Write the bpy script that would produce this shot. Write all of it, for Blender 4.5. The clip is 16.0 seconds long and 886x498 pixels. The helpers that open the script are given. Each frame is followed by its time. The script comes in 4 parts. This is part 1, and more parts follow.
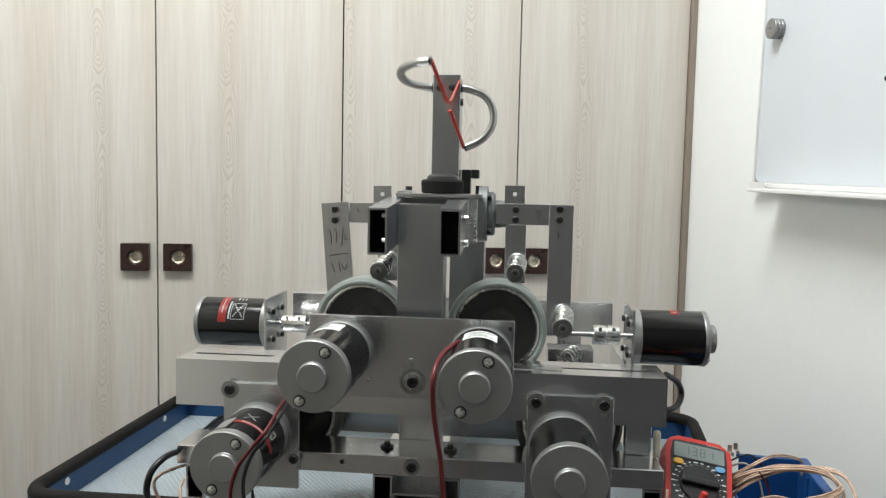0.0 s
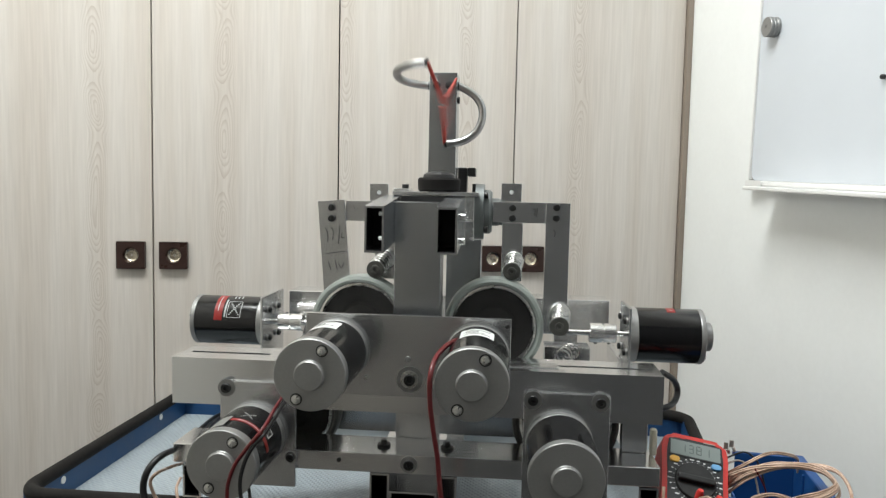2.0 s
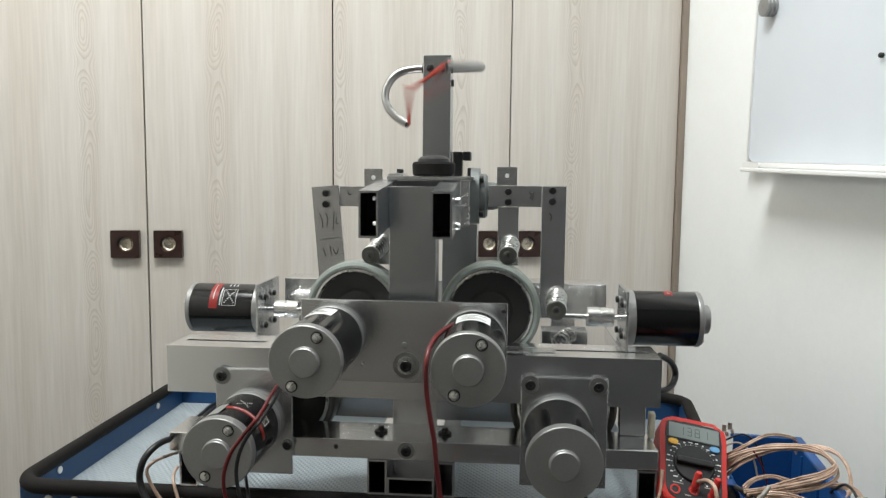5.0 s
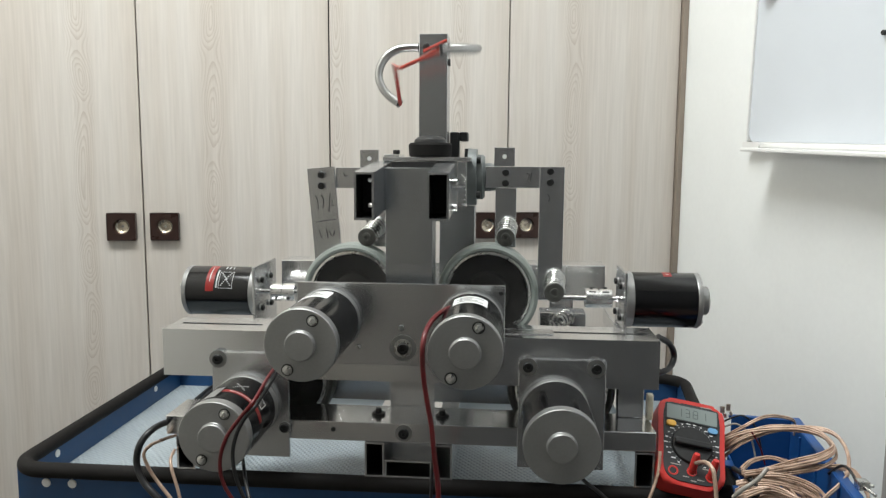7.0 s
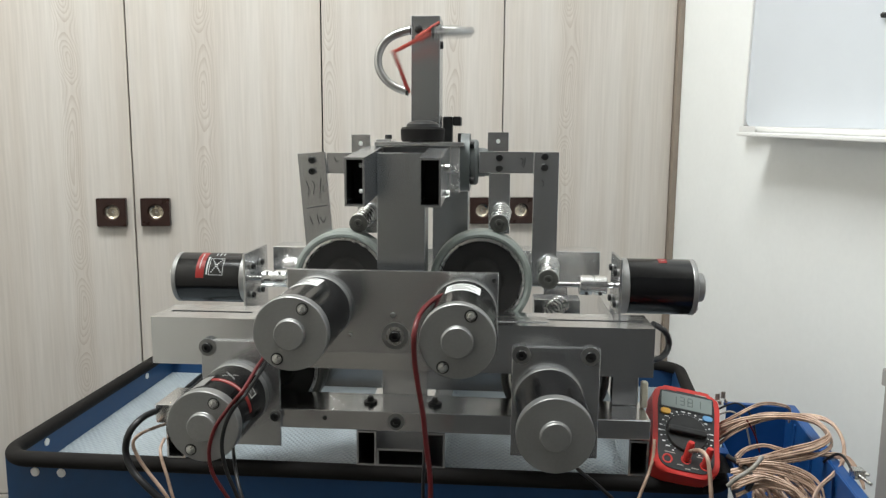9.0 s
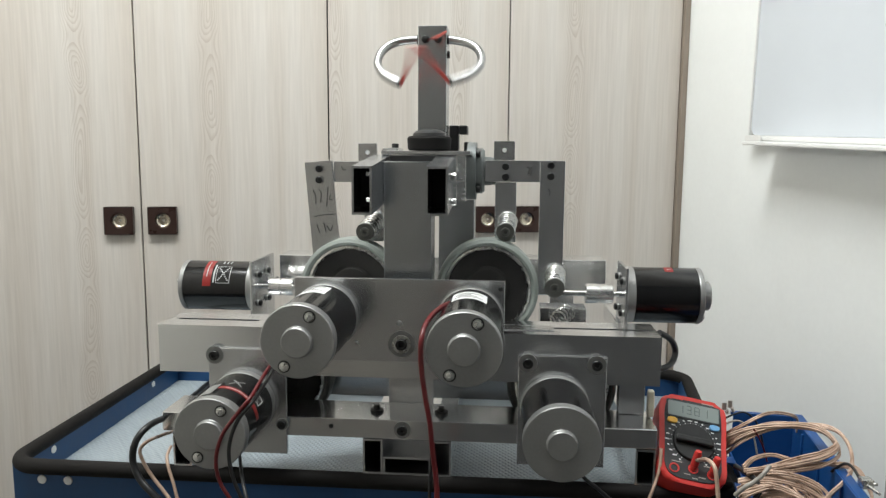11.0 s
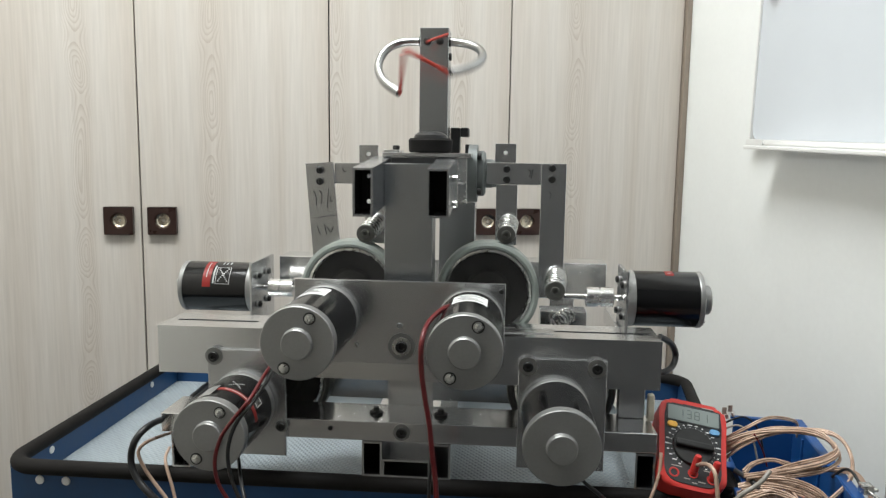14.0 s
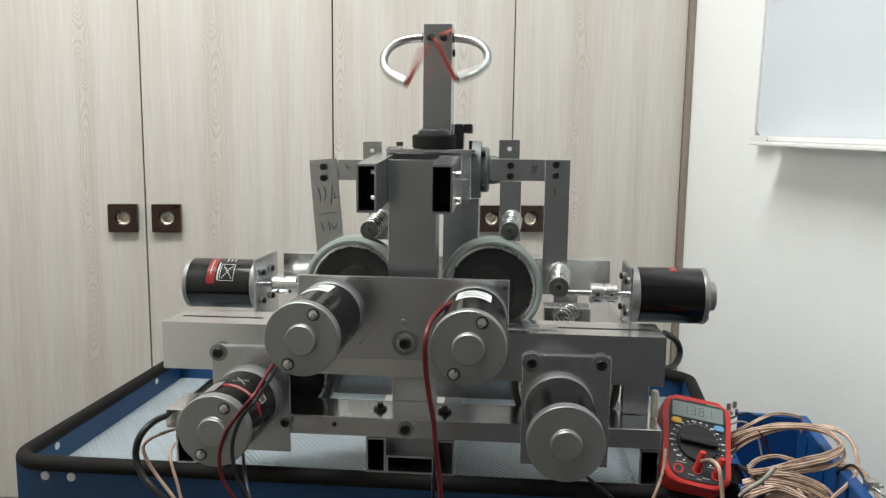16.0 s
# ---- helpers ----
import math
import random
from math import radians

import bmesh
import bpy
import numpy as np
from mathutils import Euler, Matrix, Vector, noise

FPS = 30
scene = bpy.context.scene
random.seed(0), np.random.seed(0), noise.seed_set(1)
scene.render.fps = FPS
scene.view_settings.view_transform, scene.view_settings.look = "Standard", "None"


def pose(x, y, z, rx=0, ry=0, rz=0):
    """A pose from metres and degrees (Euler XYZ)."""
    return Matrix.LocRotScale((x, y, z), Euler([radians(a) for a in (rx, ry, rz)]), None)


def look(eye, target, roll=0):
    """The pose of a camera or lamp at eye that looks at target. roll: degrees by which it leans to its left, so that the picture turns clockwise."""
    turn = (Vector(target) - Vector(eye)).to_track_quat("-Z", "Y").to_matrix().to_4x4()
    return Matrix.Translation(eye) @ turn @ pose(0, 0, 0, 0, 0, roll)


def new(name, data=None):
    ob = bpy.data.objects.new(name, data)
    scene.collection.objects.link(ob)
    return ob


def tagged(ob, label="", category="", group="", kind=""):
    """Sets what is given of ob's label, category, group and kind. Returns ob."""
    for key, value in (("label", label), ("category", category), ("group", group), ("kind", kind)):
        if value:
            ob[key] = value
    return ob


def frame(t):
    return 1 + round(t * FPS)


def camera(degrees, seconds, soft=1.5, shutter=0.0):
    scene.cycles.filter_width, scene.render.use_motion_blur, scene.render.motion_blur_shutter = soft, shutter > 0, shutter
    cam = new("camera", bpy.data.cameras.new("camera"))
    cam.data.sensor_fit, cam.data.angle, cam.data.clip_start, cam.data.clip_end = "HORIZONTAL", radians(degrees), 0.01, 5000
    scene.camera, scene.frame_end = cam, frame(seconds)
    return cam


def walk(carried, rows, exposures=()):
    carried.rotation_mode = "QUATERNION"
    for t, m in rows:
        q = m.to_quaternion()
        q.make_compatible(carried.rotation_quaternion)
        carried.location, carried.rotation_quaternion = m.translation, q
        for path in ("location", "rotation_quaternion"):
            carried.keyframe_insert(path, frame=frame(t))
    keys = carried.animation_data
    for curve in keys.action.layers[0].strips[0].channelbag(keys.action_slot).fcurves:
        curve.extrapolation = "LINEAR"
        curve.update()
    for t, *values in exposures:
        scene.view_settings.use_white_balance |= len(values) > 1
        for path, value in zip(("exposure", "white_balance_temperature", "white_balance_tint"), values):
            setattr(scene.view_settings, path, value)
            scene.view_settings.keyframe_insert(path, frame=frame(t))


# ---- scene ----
cam = camera(62.2, 16.0, soft=1.3, shutter=0.8)
PATH = [
    (0, (0.424, -0.898, 1.218), (0.244, 1.088, 1.069), 1.2),
    (0.5, (0.422, -0.898, 1.218), (0.247, 1.089, 1.076), 1.2),
    (1, (0.423, -0.897, 1.218), (0.252, 1.09, 1.073), 1.2),
    (1.5, (0.422, -0.897, 1.217), (0.255, 1.09, 1.069), 1.2),
    (2, (0.423, -0.898, 1.218), (0.254, 1.089, 1.064), 1.2),
    (2.5, (0.423, -0.898, 1.216), (0.251, 1.089, 1.062), 1.2),
    (3, (0.423, -0.898, 1.217), (0.249, 1.088, 1.056), 1.1),
    (3.5, (0.424, -0.896, 1.216), (0.251, 1.089, 1.053), 1.0),
    (4, (0.424, -0.894, 1.216), (0.254, 1.091, 1.048), 0.8),
    (6.5, (0.428, -0.883, 1.213), (0.27, 1.097, 0.982), 0.5),
    (7, (0.428, -0.881, 1.215), (0.268, 1.098, 0.974), 0.4),
    (7.5, (0.429, -0.877, 1.215), (0.268, 1.101, 0.966), 0.2),
    (8, (0.429, -0.873, 1.216), (0.272, 1.103, 0.952), 0.2),
    (8.5, (0.43, -0.87, 1.215), (0.279, 1.106, 0.941), 0.4),
    (9, (0.431, -0.867, 1.216), (0.283, 1.108, 0.933), 0.4),
    (11.5, (0.428, -0.87, 1.215), (0.263, 1.107, 0.959), 0.5),
    (12, (0.427, -0.868, 1.214), (0.26, 1.108, 0.956), 0.6),
    (12.5, (0.426, -0.868, 1.215), (0.262, 1.108, 0.956), 0.7),
    (13, (0.426, -0.868, 1.215), (0.272, 1.11, 0.961), 0.8),
    (13.5, (0.426, -0.869, 1.215), (0.274, 1.11, 0.963), 0.9),
    (14, (0.427, -0.868, 1.216), (0.268, 1.11, 0.962), 0.8),
    (14.5, (0.426, -0.87, 1.216), (0.267, 1.108, 0.967), 0.8),
    (15, (0.427, -0.871, 1.215), (0.264, 1.107, 0.966), 0.8),
    (15.5, (0.427, -0.869, 1.215), (0.26, 1.107, 0.959), 0.7),
    (16, (0.427, -0.868, 1.214), (0.258, 1.108, 0.954), 0.7),
]
walk(cam, [(t, look(eye, target, roll)) for t, eye, target, roll in PATH])

# ---- room frame: u along the cupboard, v into it ----
ROOM = Matrix.Translation((-0.384, 0.723, 0)) @ Matrix.Rotation(radians(11.768), 4, "Z")

# ---- light: one ceiling panel; unseen walls and floor toned for metal reflections ----
world = bpy.data.worlds.new("world")
scene.world = world
world.use_nodes = True
world.node_tree.nodes["Background"].inputs[0].default_value = (0.8, 0.9, 1.0, 1)
world.node_tree.nodes["Background"].inputs[1].default_value = 0.05
scene.view_settings.exposure = 0.0


def ceiling_lamp(u, v, watts):
    lamp = bpy.data.lights.new("ceiling_light_lamp", "AREA")
    lamp.shape, lamp.size, lamp.size_y, lamp.energy, lamp.color = "RECTANGLE", 1.15, 0.55, watts, (0.95, 1.0, 1.0)
    new("ceiling_light_lamp", lamp).matrix_world = ROOM @ pose(u, v, 2.95)


for u_, v_, w_ in ((0.10, -1.0, 44),):
    ceiling_lamp(u_, v_, w_)


# ---- materials ----
def mat(name, color, rough=0.5, metal=0.0, grain=0.0, scale=40.0, stretch=(1, 1, 1), bump=0.0, rvar=0.0, tone_b=None, coat=0.0):
    m = bpy.data.materials.new(name)
    m.use_nodes = True
    nt = m.node_tree
    b = nt.nodes["Principled BSDF"]
    b.inputs["Base Color"].default_value = (*color, 1)
    b.inputs["Roughness"].default_value = rough
    b.inputs["Metallic"].default_value = metal
    b.inputs["Coat Weight"].default_value = coat
    if grain or bump or rvar:
        tc = nt.nodes.new("ShaderNodeTexCoord")
        mp = nt.nodes.new("ShaderNodeMapping")
        mp.inputs["Scale"].default_value = stretch
        nt.links.new(tc.outputs["Object"], mp.inputs["Vector"])
        n1 = nt.nodes.new("ShaderNodeTexNoise")
        n1.inputs["Scale"].default_value, n1.inputs["Detail"].default_value = scale, 6
        nt.links.new(mp.outputs[0], n1.inputs["Vector"])
        n2 = nt.nodes.new("ShaderNodeTexNoise")
        n2.inputs["Scale"].default_value, n2.inputs["Detail"].default_value = scale * 0.12, 3
        nt.links.new(tc.outputs["Object"], n2.inputs["Vector"])
        mean = nt.nodes.new("ShaderNodeMath")
        mean.operation = "ADD"
        nt.links.new(n1.outputs["Fac"], mean.inputs[0])
        nt.links.new(n2.outputs["Fac"], mean.inputs[1])
        ramp = nt.nodes.new("ShaderNodeMapRange")
        ramp.inputs["From Min"].default_value, ramp.inputs["From Max"].default_value = 0.6, 1.4
        nt.links.new(mean.outputs[0], ramp.inputs["Value"])
        if grain:
            mix = nt.nodes.new("ShaderNodeMix")
            mix.data_type = "RGBA"
            nt.links.new(ramp.outputs[0], mix.inputs["Factor"])
            mix.inputs["A"].default_value = (*[c * (1 - grain) for c in color], 1)
            mix.inputs["B"].default_value = (*[min(1, c * (1 + grain)) for c in (tone_b or color)], 1)
            nt.links.new(mix.outputs["Result"], b.inputs["Base Color"])
        if rvar:
            rr = nt.nodes.new("ShaderNodeMapRange")
            rr.inputs["To Min"].default_value, rr.inputs["To Max"].default_value = max(0.02, rough - rvar), rough + rvar
            nt.links.new(ramp.outputs[0], rr.inputs["Value"])
            nt.links.new(rr.outputs[0], b.inputs["Roughness"])
        if bump:
            bp = nt.nodes.new("ShaderNodeBump")
            bp.inputs["Strength"].default_value, bp.inputs["Distance"].default_value = bump, 0.001
            nt.links.new(n1.outputs["Fac"], bp.inputs["Height"])
            nt.links.new(bp.outputs[0], b.inputs["Normal"])
    return m


def wood_laminate():
    m = bpy.data.materials.new("ash_laminate")
    m.use_nodes = True
    nt = m.node_tree
    N, L = nt.nodes.new, nt.links.new
    b = nt.nodes["Principled BSDF"]
    b.inputs["Roughness"].default_value = 0.42
    tc = N("ShaderNodeTexCoord")
    # fine vertical streaks
    mp = N("ShaderNodeMapping")
    mp.inputs["Scale"].default_value = (1, 1, 0.035)
    L(tc.outputs["Object"], mp.inputs["Vector"])
    fine = N("ShaderNodeTexNoise")
    fine.inputs["Scale"].default_value, fine.inputs["Detail"].default_value = 190, 9
    L(mp.outputs[0], fine.inputs["Vector"])
    broad = N("ShaderNodeTexNoise")
    broad.inputs["Scale"].default_value, broad.inputs["Detail"].default_value = 24, 5
    L(mp.outputs[0], broad.inputs["Vector"])
    # figure: chains of long nested ovals every .28 m across the doors
    tr = N("ShaderNodeTexCoord")
    tr.name = "room_coords"
    sep = N("ShaderNodeSeparateXYZ")
    L(tr.outputs["Object"], sep.inputs[0])

    def calc(op, a, b=None):
        n = N("ShaderNodeMath")
        n.operation = op
        for i, q in enumerate((a, b)):
            if q is None:
                continue
            if isinstance(q, (int, float)):
                n.inputs[i].default_value = q
            else:
                L(q, n.inputs[i])
        return n.outputs[0]

    def cloud(scale, stretch, detail=2):
        mpn = N("ShaderNodeMapping")
        mpn.inputs["Scale"].default_value = stretch
        L(tr.outputs["Object"], mpn.inputs["Vector"])
        n = N("ShaderNodeTexNoise")
        n.inputs["Scale"].default_value, n.inputs["Detail"].default_value = scale, detail
        L(mpn.outputs[0], n.inputs["Vector"])
        return calc("SUBTRACT", n.outputs["Fac"], 0.5)

    x = calc("ADD", sep.outputs[0], calc("MULTIPLY", cloud(3.2, (0.8, 0, 1)), 0.050))
    x = calc("MULTIPLY", calc("SUBTRACT", calc("FRACT", calc("ADD", calc("DIVIDE", calc("SUBTRACT", x, 0.157), 0.28), 0.5)), 0.5), 0.28)
    wob = calc("SINE", calc("ADD", calc("MULTIPLY", sep.outputs[2], 36.0), calc("MULTIPLY", cloud(2.1, (1.5, 0, 1)), 16.0)))
    wob = calc("MULTIPLY", calc("ADD", wob, 1.0), 1.1)
    xr = calc("DIVIDE", calc("ADD", x, calc("MULTIPLY", cloud(60.0, (1, 0, 0.12), 4), 0.009)), 0.0088)
    r = calc("SQRT", calc("ADD", calc("MULTIPLY", xr, xr), calc("MULTIPLY", wob, wob)))
    lines = calc("FRACT", calc("MULTIPLY", r, 1.9))
    line = N("ShaderNodeMapRange")
    line.inputs["From Min"].default_value, line.inputs["From Max"].default_value = 0.45, 1.0
    L(lines, line.inputs["Value"])
    band = N("ShaderNodeMapRange")
    band.interpolation_type = "SMOOTHSTEP"
    band.inputs["From Min"].default_value, band.inputs["From Max"].default_value = 0.034, 0.008
    L(calc("ABSOLUTE", x), band.inputs["Value"])
    fig = N("ShaderNodeMath")
    fig.operation = "MULTIPLY"
    L(line.outputs[0], fig.inputs[0])
    L(band.outputs[0], fig.inputs[1])
    s1 = N("ShaderNodeMapRange")
    s1.inputs["From Min"].default_value, s1.inputs["From Max"].default_value = 0.3, 0.7
    L(fine.outputs["Fac"], s1.inputs["Value"])
    s2 = N("ShaderNodeMapRange")
    s2.inputs["From Min"].default_value, s2.inputs["From Max"].default_value = 0.35, 0.65
    L(broad.outputs["Fac"], s2.inputs["Value"])
    c1 = N("ShaderNodeMix")
    c1.data_type = "RGBA"
    c1.inputs["A"].default_value, c1.inputs["B"].default_value = (0.555, 0.507, 0.455, 1), (0.62, 0.583, 0.54, 1)
    L(s2.outputs[0], c1.inputs["Factor"])
    c2 = N("ShaderNodeMix")
    c2.data_type, c2.blend_type = "RGBA", "MULTIPLY"
    c2.inputs["Factor"].default_value = 1
    g = N("ShaderNodeMapRange")
    g.inputs["To Min"].default_value, g.inputs["To Max"].default_value = 0.93, 1.04
    L(s1.outputs[0], g.inputs["Value"])
    L(c1.outputs["Result"], c2.inputs["A"])
    L(g.outputs[0], c2.inputs["B"])
    c3 = N("ShaderNodeMix")
    c3.data_type = "RGBA"
    c3.inputs["B"].default_value = (0.36, 0.295, 0.24, 1)
    f3 = N("ShaderNodeMath")
    f3.operation = "MULTIPLY"
    f3.inputs[1].default_value = 0.5
    L(fig.outputs[0], f3.inputs[0])
    L(f3.outputs[0], c3.inputs["Factor"])
    L(c2.outputs["Result"], c3.inputs["A"])
    L(c3.outputs["Result"], b.inputs["Base Color"])
    bp = N("ShaderNodeBump")
    bp.inputs["Strength"].default_value, bp.inputs["Distance"].default_value = 0.12, 0.0006
    L(fine.outputs["Fac"], bp.inputs["Height"])
    L(bp.outputs[0], b.inputs["Normal"])
    return m


ASH = wood_laminate()
ALU = mat("milled_aluminium", (0.83, 0.84, 0.85), 0.19, 1.0, 0.045, 420, (0.02, 1, 1), 0.0, 0.0)
ALU_D = mat("brushed_plate_aluminium", (0.67, 0.68, 0.69), 0.27, 1.0, 0.035, 420, (1, 1, 0.02), 0.0, 0.0)
ALU_C = mat("dull_column_aluminium", (0.50, 0.52, 0.54), 0.27, 1.0, 0.035, 420, (1, 1, 0.02), 0.0, 0.0)
BRIGHT = mat("bright_turned_aluminium", (0.78, 0.78, 0.775), 0.26, 1.0, 0.04, 200, (0.1, 1, 1), 0.0, 0.03)
SILVER = mat("silver_painted_cap", (0.30, 0.30, 0.295), 0.42, 0.6, 0.06, 300, (1, 1, 1), 0.04, 0.05)
BLACK = mat("black_enamel", (0.006, 0.006, 0.0065), 0.15, 0.0, 0.2, 30, (1, 1, 1), 0, 0.05)
RUBBER = mat("black_rubber", (0.009, 0.008, 0.0075), 0.75, 0.0, 0.25, 120, (1, 1, 1), 0.25, 0.1)
RUBBER.node_tree.nodes["Principled BSDF"].inputs["Specular IOR Level"].default_value = 0.2
DARK = mat("black_oxide_steel", (0.028, 0.028, 0.028), 0.38, 0.4, 0.2, 200, (1, 1, 1), 0.1, 0.1)
STEEL = mat("zinc_steel", (0.62, 0.62, 0.60), 0.28, 1.0, 0.1, 200, (1, 1, 1), 0.05, 0.1)
TYRE = mat("grey_green_polyurethane", (0.22, 0.245, 0.225), 0.45, 0.0, 0.12, 60, (1, 1, 1), 0.08, 0.08)
ROLLD = mat("dark_olive_steel", (0.075, 0.075, 0.068), 0.45, 0.3, 0.15, 90, bump=0.1)
HUBM = mat("dark_wheel_face", (0.030, 0.029, 0.028), 0.22, 0.0, 0.25, 30, (1, 1, 1), 0.02, 0.06)
WASHER = mat("dull_zinc_washer", (0.30, 0.30, 0.29), 0.42, 0.8, 0.15, 150, (1, 1, 1), 0.05, 0.08)
CAST = mat("grey_cast_housing", (0.16, 0.175, 0.175), 0.5, 0.2, 0.15, 90, (1, 1, 1), 0.25, 0.1)
BLUE = mat("blue_powder_coat", (0.007, 0.052, 0.150), 0.45, 0.0, 0.12, 80, (1, 1, 1), 0.06, 0.08)
BINB = mat("blue_polypropylene", (0.006, 0.060, 0.215), 0.4, 0.0, 0.12, 60, (1, 1, 1), 0.04, 0.08)
MAT_T = mat("ribbed_grey_mat", (0.31, 0.355, 0.385), 0.40, 0.0, 0.10, 90, (1, 1, 1), 0.0, 0.08)


def rib_relief(m):
    nt = m.node_tree
    tc = nt.nodes.new("ShaderNodeTexCoord")
    total = None
    for ang in (38, -38):
        mp = nt.nodes.new("ShaderNodeMapping")
        mp.inputs["Rotation"].default_value = (0, 0, radians(ang))
        nt.links.new(tc.outputs["Object"], mp.inputs["Vector"])
        w = nt.nodes.new("ShaderNodeTexWave")
        w.inputs["Scale"].default_value = 46
        nt.links.new(mp.outputs[0], w.inputs["Vector"])
        if total is None:
            total = w
        else:
            mx = nt.nodes.new("ShaderNodeMath")
            mx.operation = "MULTIPLY"
            nt.links.new(total.outputs["Fac"], mx.inputs[0])
            nt.links.new(w.outputs["Fac"], mx.inputs[1])
            total = mx
    bp = nt.nodes.new("ShaderNodeBump")
    bp.inputs["Strength"].default_value, bp.inputs["Distance"].default_value = 0.9, 0.0016
    nt.links.new(total.outputs[0], bp.inputs["Height"])
    nt.links.new(bp.outputs[0], nt.nodes["Principled BSDF"].inputs["Normal"])


rib_relief(MAT_T)
WALLW = mat("cream_reflection_wall", (0.80, 0.77, 0.71), 0.6, 0.0, 0.04, 30, (1, 1, 1), 0.05, 0.05)
WALLP = mat("white_wall_paint", (0.85, 0.868, 0.862), 0.6, 0.0, 0.02, 90, (1, 1, 1), 0.05, 0.03)
BOARD = mat("whiteboard_enamel", (0.62, 0.66, 0.71), 0.16, 0.0, 0.03, 8, (1, 1, 1), 0.0, 0.04)
PLASTW = mat("white_plastic_trim", (0.78, 0.78, 0.77), 0.35, 0.0, 0.03, 40)
TRIMW = mat("taupe_edge_trim", (0.26, 0.215, 0.175), 0.5, 0.0, 0.12, 60, (1, 1, 0.05))
GAP = mat("dark_cabinet_inside", (0.03, 0.025, 0.02), 0.8)
HANDLE = mat("dark_brown_handle", (0.030, 0.014, 0.011), 0.30, 0.1, 0.25, 60, rvar=0.08)
BRASSY = mat("satin_nickel_cup", (0.62, 0.56, 0.46), 0.25, 1.0, 0.2, 30, rvar=0.08)
RED = mat("red_label_print", (0.23, 0.012, 0.010), 0.35, 0.0, 0.1, 80)
WHITE = mat("white_label_paper", (0.72, 0.73, 0.72), 0.5, 0.0, 0.05, 80)
PRINT = mat("worn_white_print", (0.40, 0.41, 0.41), 0.5)
INK = mat("black_ink", (0.02, 0.02, 0.02), 0.5)
METER = mat("red_meter_case", (0.50, 0.030, 0.024), 0.38, 0.0, 0.08, 120, bump=0.05)
METERD = mat("dark_grey_meter_face", (0.022, 0.023, 0.025), 0.45, 0.0, 0.12, 120)
DIGIT = mat("faint_lcd_segment", (0.075, 0.088, 0.083), 0.3)
LCD = mat("grey_green_lcd", (0.20, 0.235, 0.225), 0.18, 0.0, 0.04, 20)
WIRE_R = mat("red_wire_jacket", (0.105, 0.005, 0.007), 0.38, 0.0, 0.1, 80)
WIRE_K = mat("black_wire_jacket", (0.012, 0.012, 0.013), 0.42, 0.0, 0.2, 80)
# mottled between a brown and a paler copper tone
COPPER = mat("clear_jacket_copper_wire", (0.31, 0.19, 0.13), 0.32, 0.15, 0.3, 70, (1, 1, 1), 0.0, 0.1, tone_b=(0.56, 0.41, 0.32))
GREYJ = mat("grey_wire_jacket", (0.30, 0.28, 0.25), 0.4, 0.0, 0.15, 80)
CABG = mat("taupe_grey_laminate", (0.36, 0.34, 0.325), 0.5, 0.0, 0.05, 60)
HOSE = mat("chromed_corrugated_hose", (0.38, 0.38, 0.375), 0.30, 1.0, 0.08, 60, rvar=0.06)
REDT = mat("red_silicone_tube", (0.40, 0.030, 0.015), 0.4, 0.0, 0.1, 60)
TAUPEW = mat("mid_reflection_wall", (0.20, 0.185, 0.165), 0.6, 0.0, 0.05, 30)
DIMWALL = mat("dark_reflection_wall", (0.06, 0.06, 0.062), 0.6, 0.0, 0.05, 30)
FLOORM = mat("dark_reflection_floor", (0.085, 0.082, 0.08), 0.5, 0.0, 0.1, 12, rvar=0.1)
CEILM = mat("white_ceiling_paint", (0.78, 0.78, 0.76), 0.7, 0.0, 0.02, 30)
YELL = mat("yellow_button", (0.75, 0.42, 0.06), 0.4)
LBLUE = mat("light_blue_button", (0.13, 0.32, 0.55), 0.4)
CONN = mat("white_nylon_connector", (0.82, 0.78, 0.64), 0.45, 0.0, 0.1, 100)
GLOW = bpy.data.materials.new("lit_diffuser")
GLOW.use_nodes = True
GLOW.node_tree.nodes["Principled BSDF"].inputs["Emission Color"].default_value = (1, 0.965, 0.9, 1)
GLOW.node_tree.nodes["Principled BSDF"].inputs["Emission Strength"].default_value = 6.0

# ---- mesh helpers ----
ORIGIN = {}


def box(bm, x0, x1, y0, y1, z0, z1, bevel=0.0008, seg=2):
    t = bmesh.new()
    bmesh.ops.create_cube(t, size=1)
    for v in t.verts:
        v.co = Vector(((x0 + x1) / 2 + v.co.x * (x1 - x0), (y0 + y1) / 2 + v.co.y * (y1 - y0), (z0 + z1) / 2 + v.co.z * (z1 - z0)))
    if bevel:
        bmesh.ops.bevel(t, geom=t.edges[:], offset=bevel, segments=seg, affect="EDGES", profile=0.5)
    merge(bm, t)
    return bm


def merge(bm, t):
    me = bpy.data.meshes.new("scratch")
    t.to_mesh(me)
    t.free()
    bm.from_mesh(me)
    bpy.data.meshes.remove(me)


def frame_of(p0, p1):
    d = Vector(p1) - Vector(p0)
    return Matrix.Translation(p0) @ d.to_track_quat("Z", "Y").to_matrix().to_4x4(), d.length


